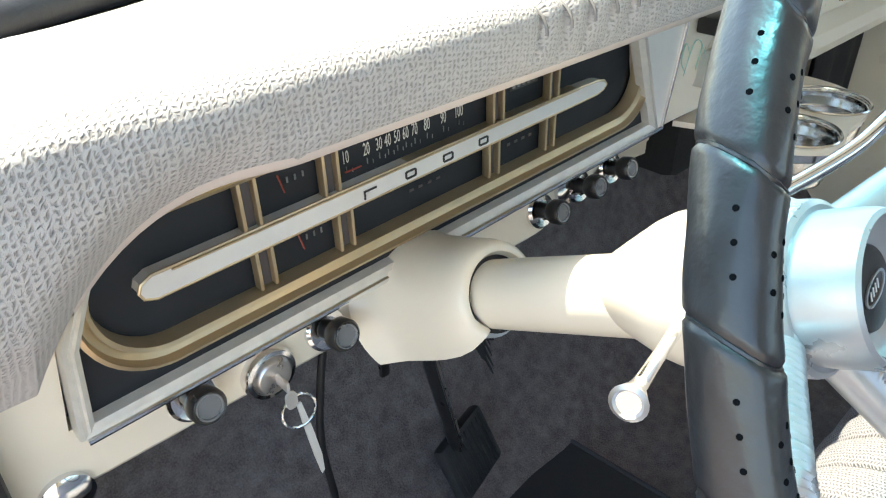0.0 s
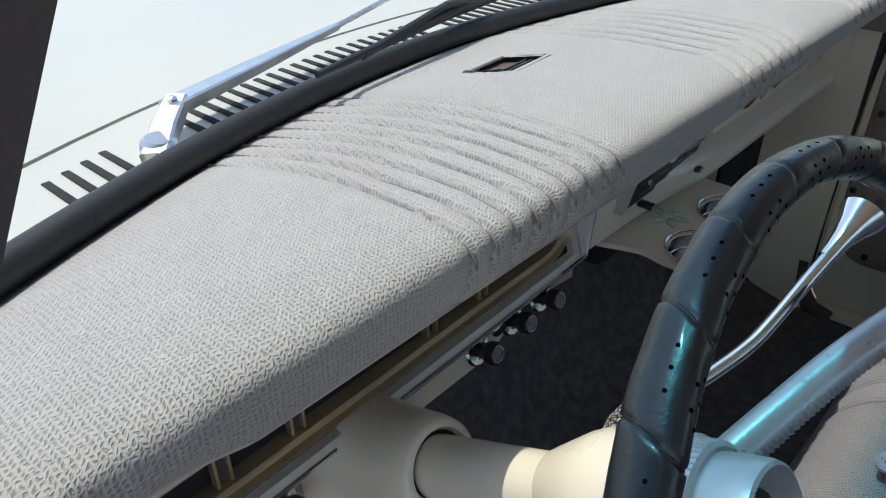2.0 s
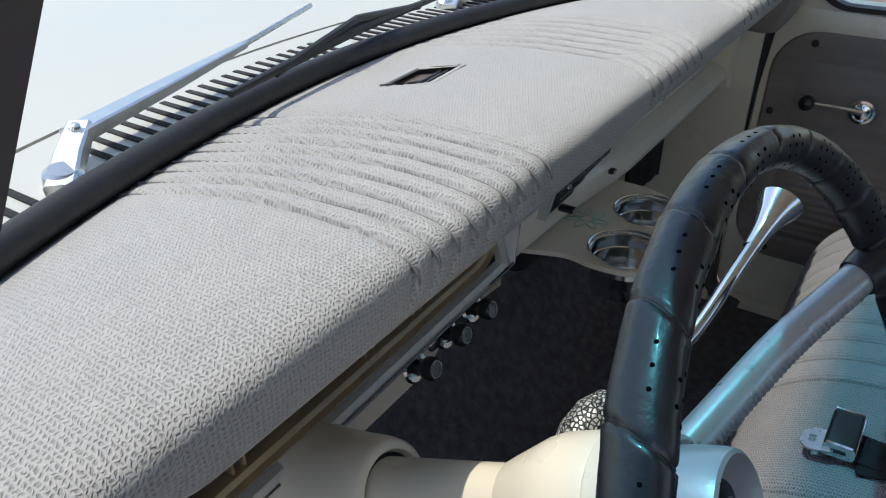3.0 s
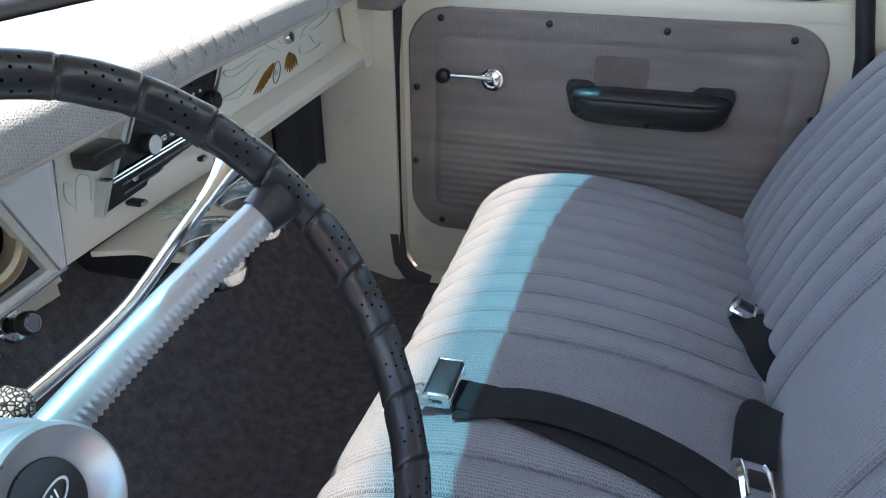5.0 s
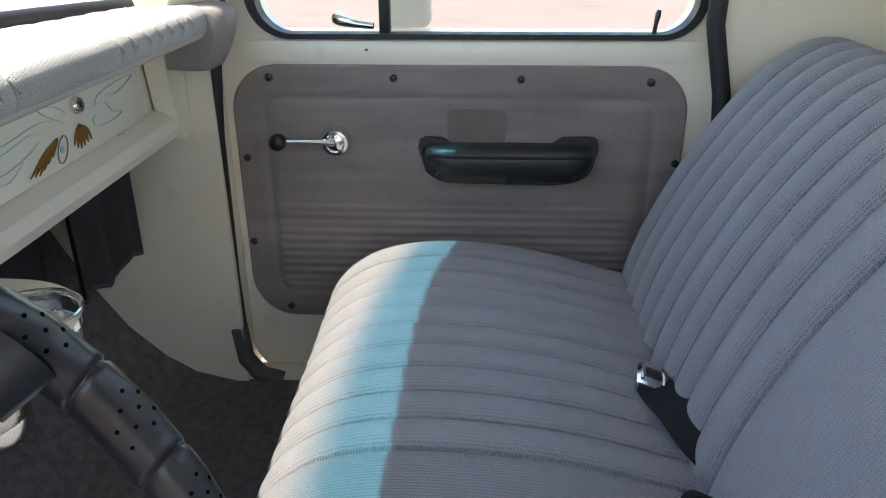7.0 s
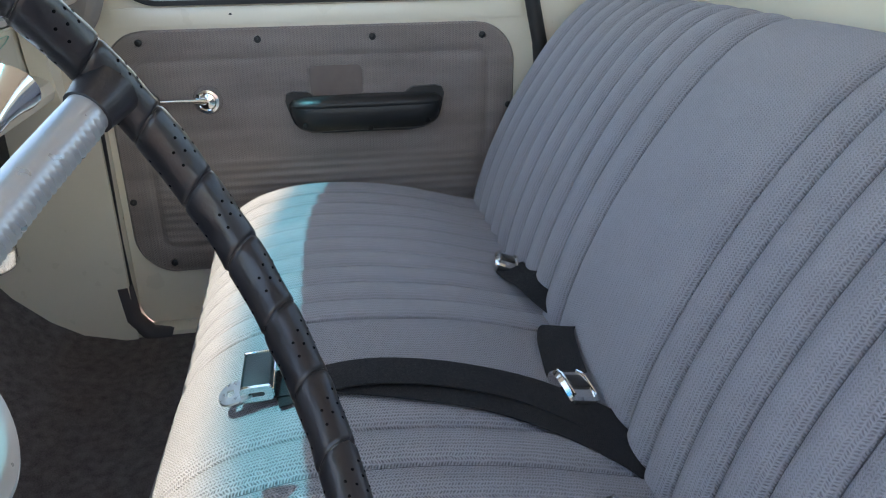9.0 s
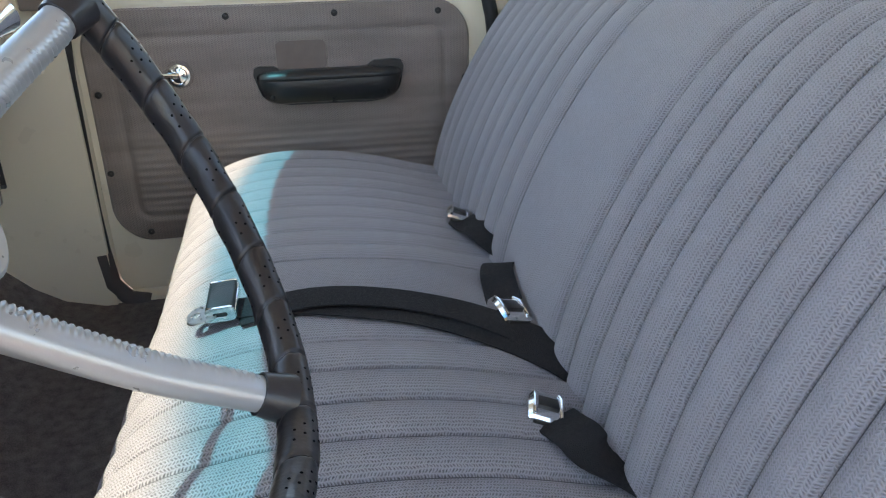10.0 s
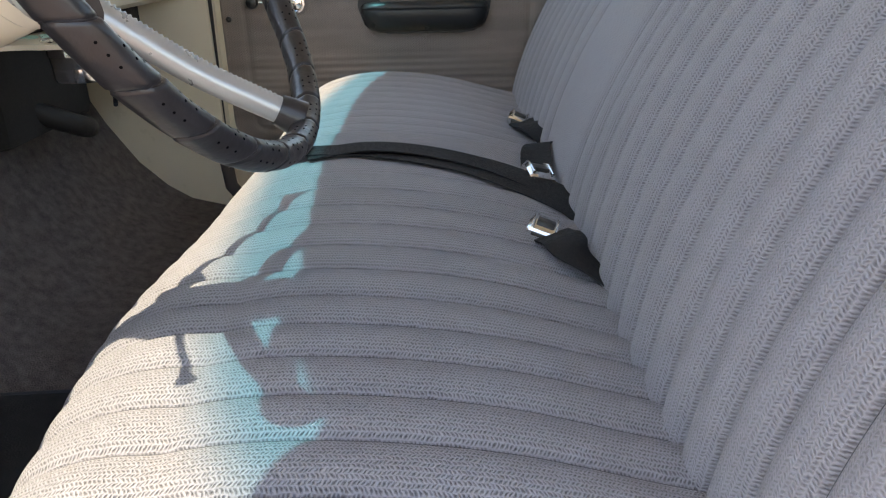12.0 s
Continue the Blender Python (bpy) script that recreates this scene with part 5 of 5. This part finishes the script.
part("end_plate", Geo().frame_of(rounded(-0.0150, 0.0150, -0.0085, 0.0085, 0.004, 4), rounded(-0.0075, 0.0075, -0.0025, 0.0025, 0.002, 4), lambda a, b: Matrix.Translation((0.0475, -0.346, 0.406)) @ rot @ Vector((0, a, b)), (0.004, 0, 0)), M_CHROME, latch, "chrome end plate")
part("end_plate", Geo().box((0.1045, -0.348, 0.412), (0.004, 0.030, 0.016), 0.0015, rot), M_CHROME, latch, "chrome end plate")
part("side_trim", Geo().box((0.076, -0.3625, 0.4085), (0.054, 0.0022, 0.009), 0.0008, rot), M_CHROME, latch, "chrome side trim")
tg = Geo().frame_of(rounded(-0.016, 0.018, -0.016, 0.016, [0.006, 0.014, 0.014, 0.006], 5), rounded(0.003, 0.010, -0.0050, 0.0050, 0.0015, 5), lambda a, b: Matrix.Translation((0.061, -0.327, 0.401)) @ Euler((radians(-16), radians(-6), 0)).to_matrix().to_4x4() @ Vector((b, a, 0)), (0, 0, 0.002))
part("tongue", tg, M_STEEL, lap, "flat steel tongue")


def buckle(p, yaw, pitch, long, strap):
    b = thing("belt_buckle", "chrome seat belt buckle on black webbing in the seat crease", "seat belt", "buckles in the crease")
    m = Euler((radians(pitch), 0, radians(yaw))).to_matrix().to_4x4()
    q = Vector(p)
    rows = []
    for t, w, h0, h1 in ((-0.5, 0.0175, -0.008, 0.003), (-0.46, 0.0185, -0.009, 0.006), (-0.15, 0.0185, -0.010, 0.011), (0.12, 0.0180, -0.010, 0.0125), (0.36, 0.0165, -0.009, 0.010), (0.5, 0.0150, -0.006, 0.004)):
        rows.append([q + m @ Vector((t * long, a * w, (h1 if c > 0 else h0) * abs(c))) for a, c in ((-1, -0.6), (-1, 0.6), (-0.82, 1), (0.82, 1), (1, 0.6), (1, -0.6), (0.8, -1), (-0.8, -1))])
    shell = Geo().grid(rows, wrap=True).add(rows[0], [tuple(range(8))]).add(rows[-1], [tuple(range(8))])
    part("housing", shell, M_CHROME, b, angle=24)
    for sgn in (-1, 1):
        part("rib", Geo().tube([q + m @ Vector((-0.44 * long, 0.013 * sgn, 0.0085)), q + m @ Vector((0.10 * long, 0.0135 * sgn, 0.0135)), q + m @ Vector((0.34 * long, 0.012 * sgn, 0.011))], 0.0016, 8), M_CHROME, b)
    part("release", Geo().box(q + m @ Vector((-long * 0.06, 0, 0.0105)), (long * 0.40, 0.021, 0.004), 0.0012, m), M_BLACK, b, "black release button")
    part("mouth", Geo().box(q + m @ Vector((-long * 0.5, 0, 0)), (0.004, 0.026, 0.006), 0.001, m), M_BLACK, b)
    part("strap", webbing(strap, 0.043, (0.05, 0.22, 1)), M_WEB, b)


buckle((0.378, -0.674, 0.364), -8, 20, 0.040, [(0.365, -0.677, 0.364), (0.335, -0.682, 0.366), (0.300, -0.689, 0.372), (0.262, -0.700, 0.366), (0.235, -0.73, 0.335)])
buckle((0.064, -0.664, 0.361), 8, 14, 0.056, [(0.086, -0.666, 0.361), (0.114, -0.669, 0.365), (0.148, -0.673, 0.374), (0.170, -0.684, 0.374), (0.192, -0.715, 0.345)])
buckle((-0.115, -0.647, 0.350), -14, 18, 0.042, [(-0.129, -0.652, 0.350), (-0.149, -0.655, 0.355), (-0.172, -0.659, 0.361), (-0.193, -0.670, 0.352), (-0.206, -0.71, 0.320)])

# ---- passenger door ----
door = thing("passenger_door", "cream painted truck door with a grey vinyl panel, closed", "door")
DX = 0.778
g = Geo()
outer = rounded(-0.832, -0.072, 0.10, 1.15, [0.05, 0.06, 0.09, 0.05], 8)
hole = rounded(-0.792, -0.128, 0.694, 1.11, [0.055, 0.06, 0.09, 0.05], 8)
g.frame_of(outer, hole, on_x(DX), (0.075, 0, 0))
part("shell", g, M_CREAM, door, "cream enamelled door shell", angle=30)
g = Geo().prism(rounded(-0.80, -0.10, 0.13, 0.70, 0.04, 5), on_x(DX + 0.004), (0.06, 0, 0))
part("inner_skin", g, M_CREAM, door)
# sill roll below the window
part("window_ledge", Geo().prism([(0.775, 0.660), (0.772, 0.675), (0.776, 0.690), (0.790, 0.697), (0.800, 0.694), (0.80, 0.66)], lambda a, b: (a, -0.80, b), (0, 0.69, 0)), M_CREAM, door)
g = Geo()


def panel_relief(y, z):
    """Height of the moulded panel: flat border, sunk groove, raised field with soft ribs low down."""
    ey, ez = min(y + 0.790, -0.083 - y), min(z - 0.218, 0.655 - z)
    r = 0.075
    e = min(ey, ez) if max(ey, ez) > r or min(ey, ez) > r else r - math.hypot(max(0, r - ey), max(0, r - ez))
    h = 0.0075 * min(1.0, max(0.0, e / 0.003)) ** 0.5
    h -= 0.0040 * math.exp(-((e - 0.050) / 0.006) ** 2)
    inner = min(1.0, max(0.0, (e - 0.055) / 0.012))
    low = min(1.0, max(0.0, (0.455 - z) / 0.05))
    h += inner * (0.001 + low * (0.0013 * math.sin(z * 2 * math.pi / 0.0145) + 0.0008 * math.sin(z * 2 * math.pi / 0.037 + y * 3)))
    return h + 0.0006 * noise.noise((y * 5, z * 14, 1.0))


rows, uvs = [], []
for k in range(141):
    z = 0.218 + 0.437 * k / 140
    c = max(0.0, 0.075 - min(z - 0.218, 0.655 - z))
    cut = 0.075 - math.sqrt(max(0.0, 0.075 ** 2 - c * c))
    row = []
    for i in range(141):
        t = i / 140
        row.append((-0.790 + cut + (0.707 - 2 * cut) * t, z))
    rows.append([(DX - panel_relief(y, q), y, q) for y, q in row])
    uvs.append([(y, q) for y, q in row])
g.grid(rows, uvs)
part("panel", g, M_DOORV, door, "woven grey vinyl door panel", angle=45)
for y, z in ((-0.147, 0.636), (-0.339, 0.636), (-0.533, 0.635), (-0.728, 0.632), (-0.100, 0.508), (-0.095, 0.361), (-0.148, 0.239), (-0.779, 0.505), (-0.775, 0.34)):
    part("screw", Geo().lathe([(0.0062, 0), (0.006, 0.002), (0.004, 0.0032), (0.0012, 0.0034), (0, 0.0015)], (DX - 0.0075, y, z), (-1, 0, 0), 16), M_BLACK, door)
part("patch", Geo().prism(rounded(-0.512, -0.421, 0.536, 0.589, 0.009, 5), on_x(DX - 0.0108), (0.006, 0, 0)), M_PATCH, door, "flat vinyl patch above the armrest")
part("plug", Geo().lathe([(0.004, 0), (0.003, 0.0015), (0, 0.0018)], (0.774, -0.299, 0.676), (-1, 0, 0), 12), M_DARK, door)

arm = thing("armrest", "black moulded armrest screwed to the door panel", "armrest")
out = [(-0.378, 0.542), (-0.376, 0.530), (-0.380, 0.515), (-0.392, 0.492), (-0.410, 0.478), (-0.440, 0.472), (-0.590, 0.470), (-0.620, 0.474), (-0.640, 0.488), (-0.652, 0.510), (-0.657, 0.535), (-0.652, 0.546), (-0.640, 0.5485), (-0.600, 0.547), (-0.592, 0.541), (-0.586, 0.537), (-0.425, 0.537), (-0.421, 0.541), (-0.414, 0.5445), (-0.388, 0.546)]
part("back_plate", Geo().prism(out, on_x(0.759), (0.012, 0, 0)), M_VINYL, arm, angle=50)
rows = []
for i in range(41):
    t = i / 40
    y = -0.382 - 0.270 * t
    e = max(0.0, 1 - min(t, 1 - t) / 0.17)
    full = math.sqrt(max(0.0, 1 - e * e))
    xo = 0.757 - 0.032 * full
    top, mid, bot = 0.5380 - 0.010 * (1 - full), 0.522, 0.476 + 0.034 * (1 - full)
    rows.append([(0.762, y, top - 0.001), (0.757 - 0.010 * full, y, top), (xo + 0.006, y, top - 0.002), (xo + 0.001, y, top - 0.008), (xo, y, mid + 0.003), (xo + 0.0022, y, mid), (xo + 0.0008, y, mid - 0.003), (xo + 0.005, y, (mid + bot) / 2), (xo + 0.014, y, bot + 0.005), (0.757 - 0.006 * full, y, bot), (0.762, y, bot)])
g = Geo().grid(rows)
g.add(rows[0], [tuple(range(11))]).add(rows[-1], [tuple(range(11))])
part("body", g, M_VINYL, arm, angle=50)
for y, z in ((-0.408, 0.492), (-0.520, 0.483), (-0.622, 0.492)):
    part("screw", Geo().lathe([(0.005, 0), (0.0045, 0.002), (0, 0.003)], (0.7365, y, z), (-1, 0, -0.3), 12), M_BLACK, arm)

crank = thing("window_crank", "chrome window crank with a round black knob", "crank")
part("boss", Geo().lathe([(0, 0), (0.0245, 0), (0.0250, 0.004), (0.0230, 0.008), (0.0215, 0.016), (0.0200, 0.019), (0.0155, 0.0195), (0.0135, 0.016), (0.010, 0.0165), (0.007, 0.018), (0, 0.018)], (0.770, -0.246, 0.538), (-1, 0, 0), 32), M_CHROME, crank)
part("arm", Geo().tube([(0.758, -0.244, 0.5385), (0.752, -0.215, 0.541), (0.748, -0.185, 0.542), (0.746, -0.162, 0.5425)], [0.013, 0.0085, 0.0068, 0.0075], 12, flat=0.5), M_CHROME, crank)
part("grip", Geo().lathe([(0, 0), (0.008, 0), (0.0125, 0.004), (0.0135, 0.014), (0.011, 0.020), (0, 0.022)], (0.748, -0.160, 0.5425), (-1, 0, 0), 26), M_BLACK, crank)

# window: seal, vent wing, glass, lock button
g = Geo()
g.frame_of(rounded(-0.800, -0.120, 0.693, 1.118, [0.06, 0.065, 0.095, 0.055], 9), rounded(-0.786, -0.136, 0.701, 1.104, [0.05, 0.052, 0.085, 0.045], 9), on_x(0.770), (0.03, 0, 0))
win = structure("window_2", Geo().prism(rounded(-0.786, -0.136, 0.701, 1.104, [0.05, 0.052, 0.085, 0.045], 9), on_x(0.802), (0.003, 0, 0)), M_PANE, "clear passenger door glass with black frame", "window")
part("seal", g, M_RUBBER, win, "black rubber window seal", angle=30)
part("vent_post", Geo().box((0.795, -0.326, 0.90), (0.022, 0.017, 0.42), 0.004), M_RUBBER, win, "black vent window post")
part("vent_latch", Geo().tube([(0.786, -0.255, 0.722), (0.776, -0.265, 0.720), (0.770, -0.285, 0.716), (0.768, -0.312, 0.713)], [0.010, 0.009, 0.0065, 0.005], 12), M_CHROME, win, "chrome vent window latch")
part("lock_button", Geo().tube([(0.786, -0.727, 0.690), (0.786, -0.729, 0.712), (0.785, -0.731, 0.728), (0.785, -0.732, 0.735)], [0.004, 0.0032, 0.0045, 0.003], 12), M_BLACK, win)

# rubber door seals in the opening
structure("trim_seal_front", Geo().tube([(0.742, -0.066, 0.13), (0.742, -0.062, 0.3), (0.742, -0.066, 0.55), (0.742, -0.078, 0.70), (0.738, -0.12, 0.86), (0.725, -0.20, 1.13)], 0.0105, 12), M_RUBBER, "black rubber door seal on the front edge", "seal")
structure("trim_seal_rear", Geo().tube([(0.742, -0.845, 0.12), (0.742, -0.838, 0.50), (0.742, -0.826, 0.62), (0.742, -0.803, 0.72), (0.738, -0.80, 1.13)], 0.0135, 12), M_RUBBER, "black rubber door seal on the rear edge", "seal")
structure("trim_seal_foot", Geo().tube([(0.738, -0.060, 0.215), (0.738, -0.066, 0.15), (0.738, -0.092, 0.115), (0.738, -0.13, 0.105)], 0.016, 12), M_VISOR, "grey rubber seal foot at the sill", "seal")

# outside mirror beyond the glass
mirror = thing("door_mirror", "white square door mirror outside the passenger window", "mirror")
part("case", Geo().box((1.0, -0.338, 0.79), (0.05, 0.092, 0.22), 0.018, Euler((0, 0, radians(4))).to_matrix().to_4x4(), 3), M_WHITE, mirror)
part("bracket", Geo().tube([(0.85, -0.22, 0.62), (0.93, -0.26, 0.64), (1.0, -0.325, 0.70)], 0.007, 10), M_CHROME, mirror)

# sun visor swung towards the driver's side window
visor = thing("sun_visor", "dark grey sun visor swung down beside the driver's window", "visor")
part("panel", Geo().prism([(-0.632, 0.885), (-0.598, 0.9525), (-0.550, 1.050), (-0.532, 1.100), (-0.530, 1.156), (-0.690, 1.156), (-0.672, 0.885)], on_y(-0.240), (0, 0.007, 0)), M_VISOR, visor)
part("hinge", Geo().tube([(-0.65, -0.237, 1.10), (-0.65, -0.237, 1.165)], 0.006, 10), M_STEEL, visor)

# ---- pedals and mats ----
def pedal(name, label, path, pad, w, h, tilt, yaw):
    p = thing(name, label, "pedal", "pedals")
    part("arm", Geo().tube(curve(path, 6), 0.010, 10, flat=0.35, up=(1, 0, 0)), M_BLACK, p)
    part("arm_edge", Geo().tube([Vector(q) + Vector((0.008, -0.003, 0)) for q in curve(path, 6)], 0.0012, 6), M_STEEL, p, "worn bright edge")
    tm = Euler((radians(tilt), 0, radians(yaw))).to_matrix().to_4x4()
    part("pad", Geo().box(pad, (w, h, 0.016), 0.006, tm), M_MAT, p)
    for k in range(9):
        part("rib", Geo().box(Vector(pad) + tm @ Vector((w * (k - 4) / 10, 0, 0.0085)), (0.003, h * 0.84, 0.003), 0.0009, tm), M_MAT, p)


pedal("brake_pedal", "black ribbed rubber brake pedal on a flat black arm", [(-0.300, 0.075, 0.47), (-0.290, 0.060, 0.38), (-0.274, 0.048, 0.29), (-0.262, 0.050, 0.245)], (-0.238, 0.052, 0.215), 0.086, 0.072, 62, 16)
pedal("accelerator_pedal", "long black rubber accelerator pedal on a black arm", [(-0.150, 0.16, 0.40), (-0.140, 0.14, 0.32), (-0.125, 0.13, 0.27)], (-0.098, 0.128, 0.190), 0.058, 0.170, 62, 14)
wire = thing("loom_cable", "thin black cable hanging below the dashboard", "cable")
part("sheath", Geo().tube(curve([(-0.400, 0.050, 0.50), (-0.414, 0.05, 0.443), (-0.422, 0.05, 0.372), (-0.416, 0.05, 0.303), (-0.400, 0.06, 0.20)], 6), 0.0035, 10), M_RUBBER, wire)
stub = thing("bracket_tab", "short black bracket under the column cover", "bracket")
part("plate", Geo().box((-0.350, 0.05, 0.425), (0.010, 0.006, 0.050), 0.002), M_BLACK, stub)
fm = thing("floor_mat", "dark blue-black carpet mat with a bound edge on the floor", "floor mat")
mo = [(a * math.cos(0.10) - b * math.sin(0.10) - 0.079, a * math.sin(0.10) + b * math.cos(0.10) + 0.076) for a, b in rounded(-0.52, 0.0, -0.40, 0.0, [0.05, 0.05, 0.028, 0.05], 6)]
part("sheet", Geo().prism(mo, lambda a, b: (a, b, 0.1125 + max(0, b - 0.02) * 0.42), (0, 0, 0.006)), M_MAT, fm)
part("binding", Geo().tube([(a, b, 0.119 + max(0, b - 0.02) * 0.42) for a, b in mo], 0.004, 8, closed=True), M_BIND, fm, "stitched blue-black edge binding")
